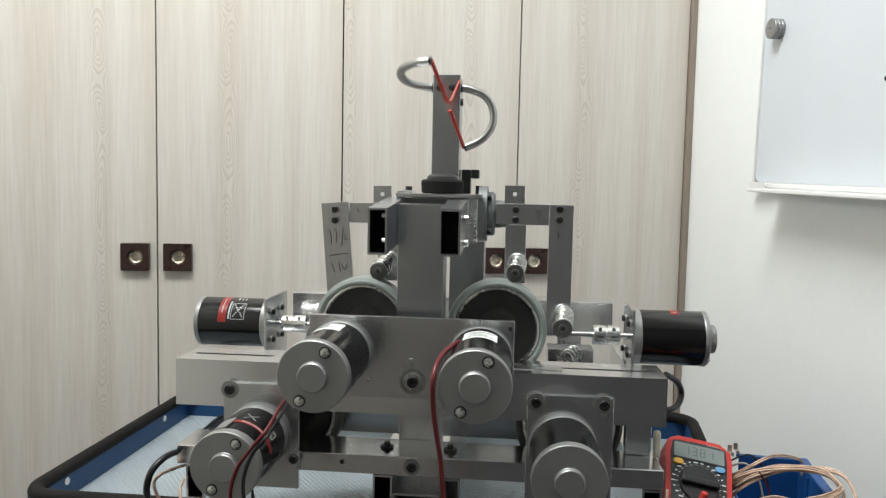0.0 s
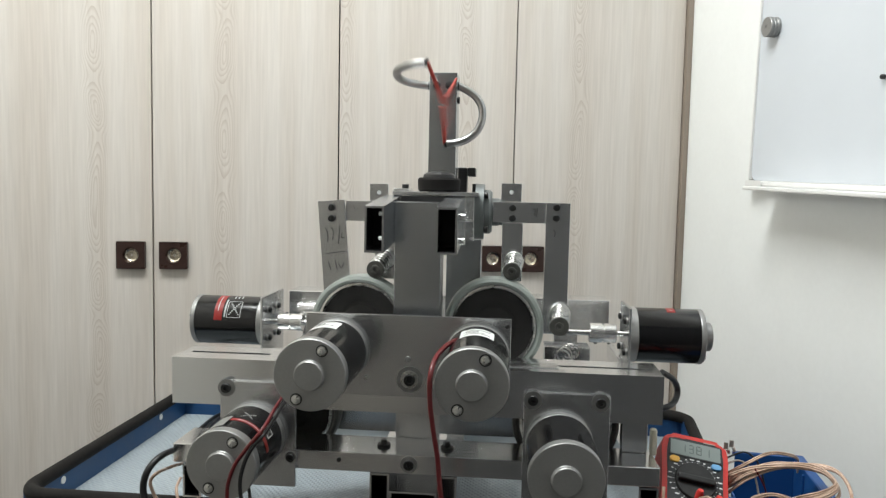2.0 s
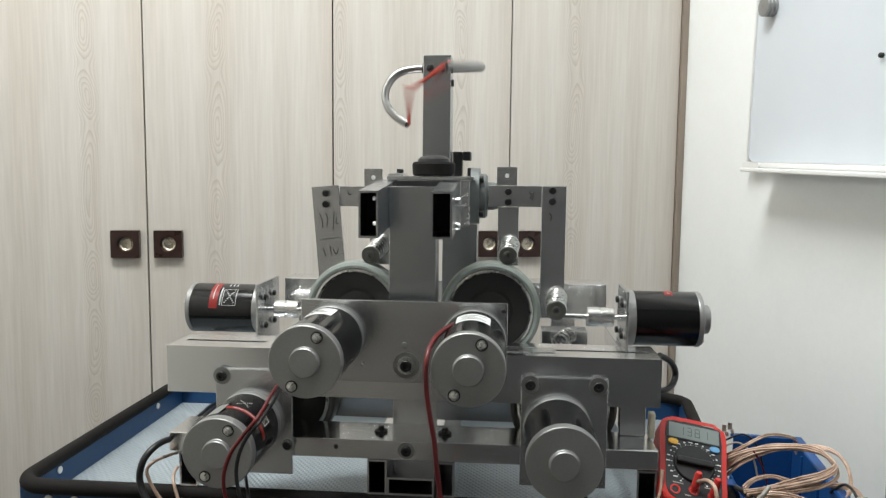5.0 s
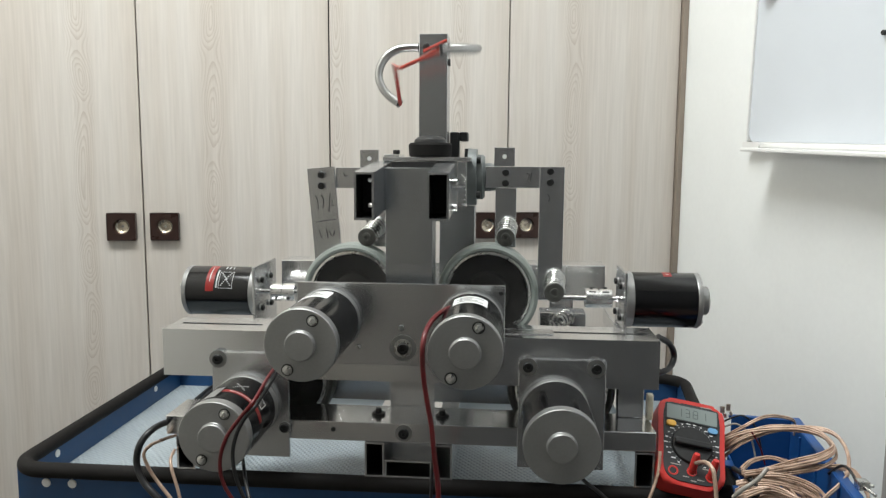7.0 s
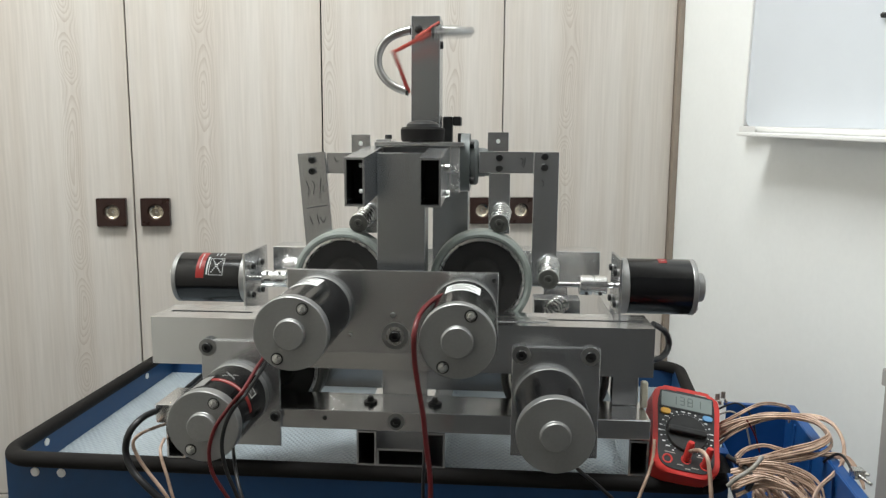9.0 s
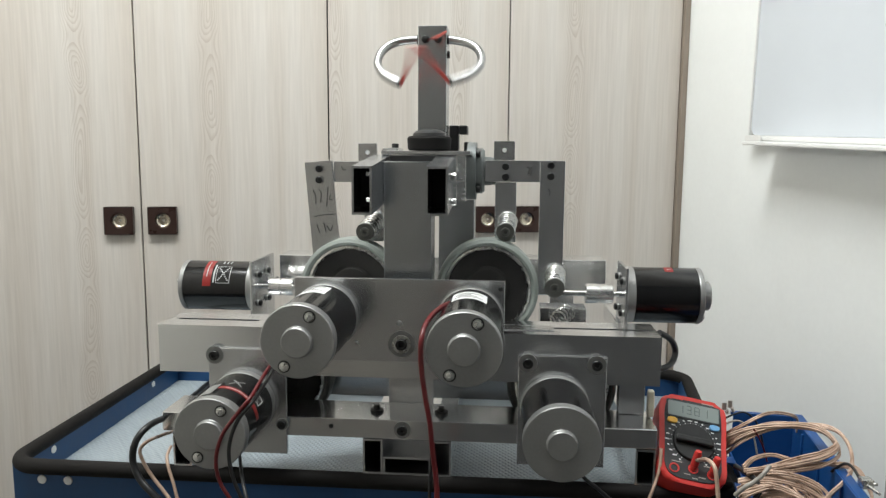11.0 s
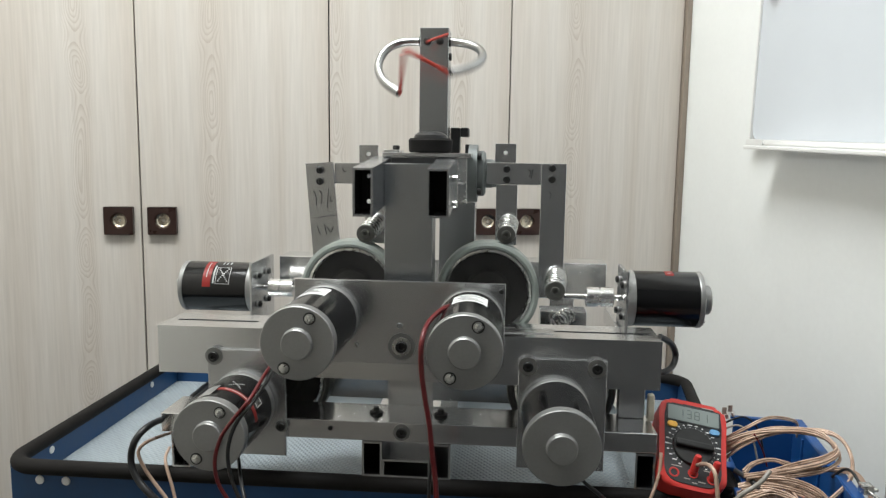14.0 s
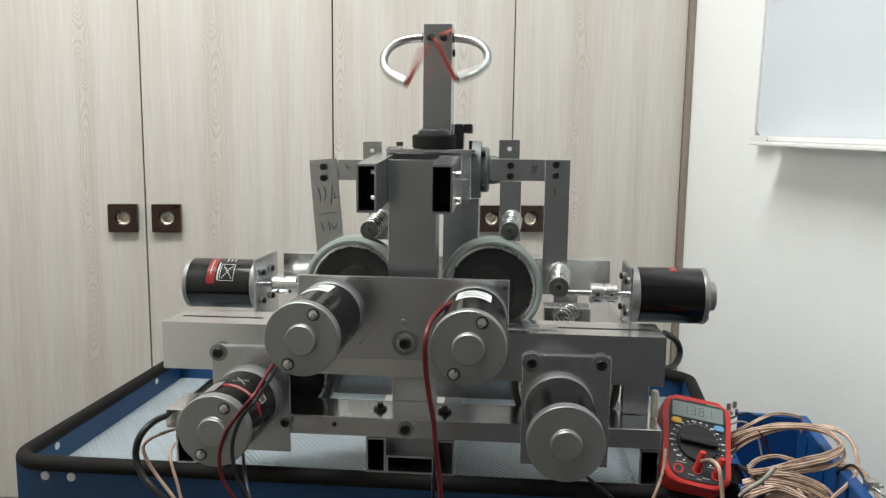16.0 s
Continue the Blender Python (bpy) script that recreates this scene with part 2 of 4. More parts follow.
def lathe(bm, profile, m, seg=40):
    """Turn (radius, height) pairs about the z axis of m; end radii of 0 close it."""
    rings = []
    for r, h in profile:
        if r < 1e-6:
            rings.append([bm.verts.new(m @ Vector((0, 0, h)))])
        else:
            rings.append([bm.verts.new(m @ Vector((r * math.cos(2 * math.pi * i / seg), r * math.sin(2 * math.pi * i / seg), h))) for i in range(seg)])
    for a, b in zip(rings, rings[1:]):
        if len(a) == 1 and len(b) == 1:
            continue
        for i in range(seg):
            j = (i + 1) % seg
            f = [a[i], a[j], b[j], b[i]] if len(a) > 1 and len(b) > 1 else ([a[0], b[j], b[i]] if len(a) == 1 else [a[i], a[j], b[0]])
            if len(set(f)) >= 3:
                bm.faces.new(f)
    return bm


def rod(bm, p0, p1, r, seg=24, bevel=0.0006):
    m, l = frame_of(p0, p1)
    return lathe(bm, [(0, 0), (r - bevel, 0), (r, bevel), (r, l - bevel), (r - bevel, l), (0, l)], m, seg)


def pipe(bm, p0, p1, r, ri, seg=32, bevel=0.0006):
    m, l = frame_of(p0, p1)
    return lathe(bm, [(ri, 0), (r - bevel, 0), (r, bevel), (r, l - bevel), (r - bevel, l), (ri, l), (ri, 0)], m, seg)


def smooth_path(pts, n=10):
    pts = [Vector(p) for p in pts]
    out = []
    for i in range(len(pts) - 1):
        p0, p1, p2, p3 = pts[max(i - 1, 0)], pts[i], pts[i + 1], pts[min(i + 2, len(pts) - 1)]
        for k in range(n):
            t = k / n
            out.append(0.5 * ((2 * p1) + (p2 - p0) * t + (2 * p0 - 5 * p1 + 4 * p2 - p3) * t * t + (3 * p1 - p0 - 3 * p2 + p3) * t ** 3))
    return out + [pts[-1]]


def sweep(bm, pts, r, seg=10, n=10, ribs=0.0, smooth=True):
    path = smooth_path(pts, n) if smooth else [Vector(p) for p in pts]
    rings, up = [], None
    for i, p in enumerate(path):
        d = (path[min(i + 1, len(path) - 1)] - path[max(i - 1, 0)]).normalized()
        if up is None:
            up = d.orthogonal().normalized()
        up = (up - d * up.dot(d)).normalized()
        side = d.cross(up)
        rad = r * (1 - ribs * (i % 2))
        rings.append([bm.verts.new(p + (up * math.cos(2 * math.pi * k / seg) + side * math.sin(2 * math.pi * k / seg)) * rad) for k in range(seg)])
    for a, b in zip(rings, rings[1:]):
        for k in range(seg):
            bm.faces.new([a[k], a[(k + 1) % seg], b[(k + 1) % seg], b[k]])
    bm.faces.new(rings[0][::-1])
    bm.faces.new(rings[-1])
    return bm


def prism(bm, outline, y0, y1, m=None):
    """A plate: outline of (x, z) pairs, from y0 to y1."""
    a = [bm.verts.new((x, y0, z)) for x, z in outline]
    b = [bm.verts.new((x, y1, z)) for x, z in outline]
    bm.faces.new(a)
    bm.faces.new(b[::-1])
    for i in range(len(a)):
        j = (i + 1) % len(a)
        bm.faces.new([a[j], a[i], b[i], b[j]])
    if m:
        bmesh.ops.transform(bm, matrix=m, verts=a + b)
    return bm


def round_rect(x0, x1, z0, z1, r, n=5):
    out = []
    for cx, cz, a0 in ((x1 - r, z0 + r, -90), (x1 - r, z1 - r, 0), (x0 + r, z1 - r, 90), (x0 + r, z0 + r, 180)):
        for k in range(n + 1):
            a = radians(a0 + 90 * k / n)
            out.append((cx + r * math.cos(a), cz + r * math.sin(a)))
    return out


ROUND = ("case", "strand", "wire", "meter_lead", "tray_cable", "hose", "red_tube", "red_cord", "rubber_rim", "lead", "spring", "roller")


def finish(name, bm, material, angle=20):
    bmesh.ops.recalc_face_normals(bm, faces=bm.faces[:])
    me = bpy.data.meshes.new(name)
    bm.to_mesh(me)
    bm.free()
    for p in me.polygons:
        p.use_smooth = True
    me.set_sharp_from_angle(angle=radians(65 if name in ROUND else angle))
    me.materials.append(material)
    return me


def thing(name, at, label, category, group=""):
    e = new(name)
    e.location = at
    e.empty_display_size = 0.05
    ORIGIN[e] = Vector(at)
    return tagged(e, label, category, group)


def part(name, bm, material, parent=None, label="", origin=None, angle=20):
    """One mesh, drawn in world coordinates, under a thing or a part; turns about origin."""
    o = Vector(origin) if origin is not None else (ORIGIN[parent] if parent else Vector((0, 0, 0)))
    bmesh.ops.translate(bm, vec=-o, verts=bm.verts[:])
    ob = new(name, finish(name, bm, material, angle))
    ORIGIN[ob] = o
    if parent:
        ob.parent = parent
        ob.location = o - ORIGIN[parent]
    else:
        ob.location = o
    if label:
        ob["label"] = label
    return ob


def bm_():
    return bmesh.new()


def structure(name, bm, material, m=ROOM, label="", category=""):
    ob = new(name, finish(name, bm, material))
    ob.matrix_world = m
    ORIGIN[ob] = Vector((0, 0, 0))
    return tagged(ob, label, category, kind="structure")


def sub(name, bm, material, parent, label=""):
    """A child drawn in its parent's own coordinates."""
    ob = new(name, finish(name, bm, material))
    ob.parent = parent
    if label:
        ob["label"] = label
    return ob

# ---- room ----
U0, U1, V0, V1, CEIL = -0.845, 1.2735, -2.7, 0.5, 3.0
# unseen floor, its dark colour picked to dim the metal's front faces
structure("floor", box(bm_(), U0, U1, V0, V1, -0.1, 0, 0), FLOORM, label="unseen workshop floor, made dark to darken reflections in the metal", category="floor")
structure("ceiling", box(bm_(), U0, U1, V0, V1, CEIL, CEIL + 0.1, 0), CEILM, label="plain white painted ceiling", category="ceiling")
structure("wall_east", box(bm_(), U1, U1 + 0.15, V0, V1, 0, CEIL, 0), WALLP, label="plain off-white painted wall beside the cupboard", category="wall")
# unseen; pale and near so the left ends of the bars mirror it
structure("wall_west", box(bm_(), U0 - 0.15, U0, V0, V1, 0, CEIL, 0), WALLW, label="unseen cream wall, set close to brighten the metal's left-hand reflections", category="wall")
# two unseen walls, added dark and taupe to grade the metal's reflections
structure("unseen_wall_south", box(bm_(), -0.0195, U1, V0 - 0.15, V0, 0, CEIL, 0), DIMWALL, label="unseen dark grey wall, added to darken reflections in the metal", category="wall")
structure("unseen_wall_south_west", box(bm_(), U0, -0.02, V0 - 0.15, V0, 0, CEIL, 0), TAUPEW, label="unseen taupe wall section, added for mid-tone reflections in the metal", category="wall")
structure("wall_north", box(bm_(), U0, U1, V1, V1 + 0.15, 0, CEIL, 0), WALLP, label="plain off-white painted wall behind the cupboard", category="wall")

for u_, v_ in ((0.10, -1.0),):
    lamp_ob = thing("ceiling_light", ROOM @ Vector((u_, v_, CEIL)), "flat white ceiling light with a lit diffuser", "ceiling light")
    lamp_ob.matrix_world = ROOM @ pose(u_, v_, CEIL)
    sub("frame", box(bm_(), -0.6, 0.6, -0.3, 0.3, -0.035, -0.0005, 0.004), PLASTW, lamp_ob)
    sub("diffuser", box(bm_(), -0.575, 0.575, -0.275, 0.275, -0.040, -0.0352, 0.001), GLOW, lamp_ob)

# built-in cupboard: carcass, upper doors .42 m wide, lower doors
DOOR_Z = 0.406
cupboard = thing("cupboard", ROOM @ Vector((0, 0, 0)), "built-in cupboard with pale ash laminate doors and square dark handles", "cupboard")
cupboard.matrix_world = ROOM
sub("carcass", box(bm_(), U0 + 0.002, 1.255, 0.021, V1 - 0.002, 0.001, CEIL - 0.002, 0), GAP, cupboard)
sub("edge_trim", box(bm_(), 1.2600, 1.2730, -0.012, 0.0205, 0.001, CEIL - 0.002, 0.001), TRIMW, cupboard, "narrow taupe edge strip against the wall")
ASH.node_tree.nodes["room_coords"].object = cupboard
door_up = finish("door", box(bm_(), -0.2085, 0.2085, -0.010, 0.009, DOOR_Z + 0.002 - 1.1, CEIL - 0.006 - 1.1, 0.0012), ASH)
door_lo = finish("door", box(bm_(), -0.2085, 0.2085, -0.010, 0.009, 0.08 - 0.3, DOOR_Z - 0.002 - 0.3, 0.0012), ASH)
for i in range(-2, 3):
    for me, z in ((door_up, 1.1), (door_lo, 0.3)):
        ob = new("door", me)
        ob.parent = cupboard
        ob.location = (0.21 + 0.42 * i, 0.0105, z)
        if z > 1 and -2 <= i:
            side = -1 if i % 2 == 0 else 1
            hx = side * (0.21 - 0.047)
            bm = bm_()
            s = 0.0315
            # square plate with a round dished cup
            outer = round_rect(-s, s, -s, s, 0.003, 2)
            ring = [(0.0175 * math.cos(a), 0.0175 * math.sin(a)) for a in [radians(-90 + (k - 1) * 360 / len(outer)) for k in range(len(outer))]]
            f0 = [bm.verts.new((hx + x, -0.022, z_ - 0.04)) for x, z_ in outer]
            f1 = [bm.verts.new((hx + x, -0.0102, z_ - 0.04)) for x, z_ in outer]
            for k in range(len(outer)):
                j = (k + 1) % len(outer)
                bm.faces.new([f0[k], f0[j], f1[j], f1[k]])
            cyl = bm_()
            lathe(cyl, [(0.0445, 0), (0.0180, 0), (0.0162, 0.003), (0.0150, 0.009)], Matrix.Translation((hx, -0.0221, -0.04)) @ Matrix.Rotation(radians(-90), 4, "X"), 32)
            for v in cyl.verts:
                v.co.x = hx + max(-s + 0.0005, min(s - 0.0005, v.co.x - hx))
                v.co.z = -0.04 + max(-s + 0.0005, min(s - 0.0005, v.co.z + 0.04))
            merge(bm, cyl)
            h = sub("handle", bm, HANDLE, ob, "square dark brown cupboard pull")
            sub("cup", lathe(bm_(), [(0.0149, -0.0135), (0.0145, -0.0125), (0.011, -0.0105), (0, -0.0098)], Matrix.Translation((hx, 0, -0.04)) @ Matrix.Rotation(radians(-90), 4, "X"), 28), BRASSY, h, "dished satin metal cup")

# whiteboard on the east wall
BV1, BZ0 = -0.327, 1.244
board = thing("whiteboard", (0, 0, 0), "white enamel whiteboard with rounded plastic corners on the wall", "whiteboard")
board.matrix_world = ROOM @ Matrix.Translation((U1, 0, 0)) @ Matrix.Rotation(radians(-90), 4, "Z") @ Matrix.Translation((-BV1, 0, BZ0)) @ Matrix.Rotation(radians(2.0), 4, "Y") @ Matrix.Translation((BV1, 0, -BZ0))
# board frame: x runs towards the viewer, y into the wall
bx0, bx1, bz1 = -BV1, -BV1 + 1.25, BZ0 + 0.9
sub("panel", prism(bm_(), round_rect(bx0 + 0.004, bx1 - 0.004, BZ0 + 0.012, bz1 - 0.004, 0.018), -0.012, -0.001), BOARD, board)
sub("lower_rail", box(bm_(), bx0 + 0.012, bx1 - 0.012, -0.020, -0.0015, BZ0, BZ0 + 0.0115, 0.003), PLASTW, board)
sub("corner", prism(bm_(), round_rect(bx0, bx0 + 0.06, BZ0 - 0.001, BZ0 + 0.0115, 0.005), -0.0225, -0.0125), PLASTW, board)
sub("left_rail", box(bm_(), bx0 - 0.002, bx0 + 0.0035, -0.016, -0.0015, BZ0 + 0.012, bz1, 0.002), PLASTW, board)
sub("marker_tray", box(bm_(), bx0 + 0.085, bx1 - 0.1, -0.075, -0.0205, BZ0 - 0.006, BZ0 + 0.001, 0.002), PLASTW, board)

# ---- service cart ----
TR = 0.764
RX0, RX1, RY0, RY1, RZ = -0.211, 0.718, 0.006, 0.500, 0.8045
cart = thing("service_cart", (0.28, 0.22, 0), "blue steel service cart with black rubber rim and ribbed tray", "cart")
RB = RX1 + 0.048  # the right side splays outwards to the back


def plan_slab(outline, z0, z1):
    t = bm_()
    a = [t.verts.new((x, y, z0)) for x, y in outline]
    b = [t.verts.new((x, y, z1)) for x, y in outline]
    t.faces.new(a[::-1])
    t.faces.new(b)
    for i in range(len(a)):
        j = (i + 1) % len(a)
        t.faces.new([a[i], a[j], b[j], b[i]])
    return t


e = 0.003
for pts in (((RX0, RY0), (RX0 + e, RY0), (RX0 + e, RY1), (RX0, RY1)), ((RX1 - e, RY0), (RX1, RY0), (RB, RY1), (RB - e, RY1)),
            ((RX0 + e, RY1 - e), (RB - e, RY1 - e), (RB - e, RY1), (RX0 + e, RY1)), ((RX0 + e, RY0), (RX1 - e, RY0), (RX1 - e, RY0 + e), (RX0 + e, RY0 + e))):
    part("tray_side", plan_slab(pts, TR - 0.06, RZ), BLUE, cart)
inner = ((RX0 + e, RY0 + e), (RX1 - e, RY0 + e), (RB - e, RY1 - e), (RX0 + e, RY1 - e))
part("tray_floor", plan_slab(inner, TR - 0.008, TR - 0.004), BLUE, cart)
part("tray_mat", plan_slab(inner, TR - 0.0039, TR), MAT_T, cart, "grey ribbed tray mat")
for x0, x1 in ((RX0 + 0.004, -0.114), (-0.112, 0.64), (0.642, RX1 - 0.004)):
    part("front_panel", box(bm_(), x0, x1, RY0 + 0.004, RY0 + 0.02, 0.15, TR - 0.0085, 0.002), BLUE, cart)
part("body", box(bm_(), RX0 + 0.004, RX1 - 0.004, RY0 + 0.0205, RY1 - 0.004, 0.15, TR - 0.0605, 0.002), BLUE, cart)
r = 0.035
rim = []
for cx, cy, a0 in ((RX1 - r, RY0 + r, -90), (RB - r, RY1 - r, 0), (RX0 + r, RY1 - r, 90), (RX0 + r, RY0 + r, 180)):
    for k in range(9):
        a = radians(a0 + 90 * k / 8)
        rim.append((cx + (r + 0.004) * math.cos(a), cy + (r + 0.004) * math.sin(a), RZ))
rim.append(rim[0])
part("rubber_rim", sweep(bm_(), rim, 0.0102, 14, 1, smooth=False), RUBBER, cart, "thick black rubber bumper rim")
for x, y, z, n in ((RX0 + 0.0028, 0.089, RZ - 0.0145, "x"), (RX0 + 0.0028, 0.392, RZ - 0.0145, "x")):
    part("rivet", rod(bm_(), (x, y, z), (x + 0.002, y, z), 0.0055, 16), PLASTW, cart, "white plastic plug")
for x in (-0.171, -0.135):
    part("rivet", rod(bm_(), (x, RY0 + 0.001, 0.785), (x, RY0 - 0.0015, 0.785), 0.006, 16), PLASTW, cart, "white plastic plug")
for x in (RX0 + 0.06, RX1 - 0.06):
    for y in (RY0 + 0.06, RY1 - 0.06):
        w = part("caster", pipe(bm_(), (x - 0.015, y, 0.05), (x + 0.015, y, 0.05), 0.05, 0.008), RUBBER, cart)
        bm = bm_()
        box(bm, x - 0.022, x - 0.019, y - 0.02, y + 0.02, 0.04, 0.148, 0.001)
        box(bm, x + 0.019, x + 0.022, y - 0.02, y + 0.02, 0.04, 0.148, 0.001)
        box(bm, x - 0.03, x + 0.03, y - 0.03, y + 0.03, 0.1441, 0.1499, 0.001)
        rod(bm, (x - 0.022, y, 0.05), (x + 0.022, y, 0.05), 0.0075)
        part("fork", bm, STEEL, w)

# ---- the motor test rig ----
BASE = 0.815
rig = thing("drive_test_rig", (0.31, 0.2, BASE), "aluminium motor test rig with six motors standing on the cart", "machine")


def socket_bolt(x, y, z, parent, washer=0.0085, head=0.0055, d=(0, -1, 0), material=DARK):
    d = Vector(d)
    p = Vector((x, y, z))
    m, _ = frame_of(p, p + d)
    w = part("washer", lathe(bm_(), [(0.003, 0), (washer, 0), (washer, 0.0012), (0.003, 0.0012)], m, 24), WASHER, parent)
    part("bolt", lathe(bm_(), [(head, 0.0012), (head, 0.0045), (head - 0.0008, 0.0053), (0.0028, 0.0053), (0.0026, 0.003), (0, 0.0028)], m, 18), material, parent)


def tube_y(bm, x0, x1, y0, y1, z0, z1, t=0.0024):
    out = [(x0, z0), (x1, z0), (x1, z1), (x0, z1)]
    inn = [(x0 + t, z0 + t), (x1 - t, z0 + t), (x1 - t, z1 - t), (x0 + t, z1 - t)]
    v = [[bm.verts.new((x, y, z)) for x, z in ring] for ring, y in ((out, y0), (inn, y0), (inn, y1), (out, y1))]
    for a in range(4):
        for k in range(4):
            bm.faces.new([v[a][k], v[a][(k + 1) % 4], v[(a + 1) % 4][(k + 1) % 4], v[(a + 1) % 4][k]])
    bmesh.ops.recalc_face_normals(bm, faces=bm.faces[:])
    return bm


# base tubes running back from the front rim
for x0, x1, z1 in ((0.013, 0.037, 0.860), (0.259, 0.284, 0.8605), (0.345, 0.370, 0.8605), (0.595, 0.619, 0.860)):
    part("base_tube", tube_y(bm_(), x0, x1, 0.0, 0.505, BASE, z1), ALU, rig)
part("base_tube", tube_y(bm_(), 0.2845, 0.3445, 0.0, 0.505, BASE, 0.838), ALU, rig)
part("base_cross_plate", box(bm_(), 0.2845, 0.3445, 0.06, 0.066, 0.8385, 0.860), ALU_D, rig)

# crossbars
bm = bm_()
# slotted bar: cross-section steps joined along its length
for x0, x1, slot in ((0, 0.012, 0), (0.012, 0.118, 1), (0.118, 0.4945, 0), (0.4945, 0.612, 1), (0.612, 0.62, 0)):
    if slot:
        prism(bm, [(0, 0.940), (0.072, 0.940), (0.072, 1.0), (0.0385, 1.0), (0.0385, 0.970), (0.031, 0.970), (0.031, 1.0), (0, 1.0)], x0, x1, Matrix(((0, 1, 0, 0), (1, 0, 0, 0), (0, 0, 1, 0), (0, 0, 0, 1))))
    else:
        prism(bm, [(0, 0.940), (0.072, 0.940), (0.072, 1.0), (0.0385, 1.0), (0.031, 1.0), (0, 1.0)], x0, x1, Matrix(((0, 1, 0, 0), (1, 0, 0, 0), (0, 0, 1, 0), (0, 0, 0, 1))))
bmesh.ops.remove_doubles(bm, verts=bm.verts[:], dist=0.00005)
front_bar = part("front_crossbar", bm, ALU, rig)
part("slot_strip", box(bm_(), 0.42, 0.4935, 0.018, 0.046, 0.9998, 1.0012, 0.0004), BRIGHT, rig, "bright filler strip in the slot")
bm = bm_()
box(bm, 0, 0.62, 0, 0.066, 0.8612, 0.886, 0.001)
part("lower_crossbar", bm, ALU, rig)
part("rear_crossbar", box(bm_(), 0.05, 0.60, 0.345, 0.405, 0.982, 1.042, 0.001), ALU, rig)
part("rear_lower_crossbar", box(bm_(), 0.16, 0.46, 0.130, 0.160, 0.8715, 0.910, 0.001), ALU_C, rig)
part("end_block", box(bm_(), 0.580, 0.613, 0.05, 0.066, 0.8865, 0.9395, 0.001), ALU, rig)
for x in (0.09, 0.53):
    part("rear_upright", box(bm_(), x - 0.02, x + 0.02, 0.36, 0.39, 0.8606, 0.9815, 0.001), ALU, rig)

# front plates
for x0, x1, z0, z1 in ((0.177, 0.433, 0.963, 1.065), (0.451, 0.556, 0.838, 0.975), (0.066, 0.164, 0.839, 0.973)):
    part("motor_plate", box(bm_(), x0, x1, -0.006, -0.0002, z0, z1, 0.0006), ALU_D, rig)
for x, z in ((0.0745, 0.9645), (0.462, 0.966), (0.544, 0.966)):
    socket_bolt(x, -0.006, z, rig, 0.0112, 0.0064)
socket_bolt(0.1585, -0.006, 0.878, rig, 0.0075, 0.0055)
part("backing_washer", lathe(bm_(), [(0.003, 0), (0.0165, 0), (0.0165, 0.0012), (0.003, 0.0012)], frame_of((0.309, -0.006, 0.985), (0.309, -1, 0.985))[0], 36), WASHER, rig, "large dull washer")
part("washer", lathe(bm_(), [(0.004, 0.0012), (0.0115, 0.0012), (0.0112, 0.0030), (0.0075, 0.0032), (0.0070, 0.0012)], frame_of((0.309, -0.006, 0.985), (0.309, -1, 0.985))[0], 32), STEEL, rig)
part("bolt", lathe(bm_(), [(0.0070, 0.0012), (0.0070, 0.0060), (0.0062, 0.0068), (0.0040, 0.0068), (0.0036, 0.003), (0, 0.0028)], frame_of((0.309, -0.006, 0.985), (0.309, -1, 0.985))[0], 20), DARK, rig)
part("plug", rod(bm_(), (0.3065, -0.0058, 1.0105), (0.3065, -0.0075, 1.0105), 0.0036), SILVER, rig, "small grey plug")
part("bolt", rod(bm_(), (0.428, -0.0058, 1.056), (0.428, -0.0085, 1.056), 0.0028), DARK, rig)
part("bolt", rod(bm_(), (0.2535, -0.0058, 0.985), (0.2535, -0.009, 0.985), 0.0025), STEEL, rig)
socket_bolt(0.309, -0.0002, 0.874, rig, 0.0108, 0.0066)
part("bolt", rod(bm_(), (0.219, 0.0002, 0.8755), (0.219, -0.0012, 0.8755), 0.003), DARK, rig)
for x in (0.272, 0.355):
    part("bolt", lathe(bm_(), [(0, 0.009), (0.0035, 0.009), (0.0045, 0.0035), (0.0085, 0.003), (0.009, 0), (0, 0)], Matrix.Translation((x, 0.03, 0.8861)), 16), DARK, rig)


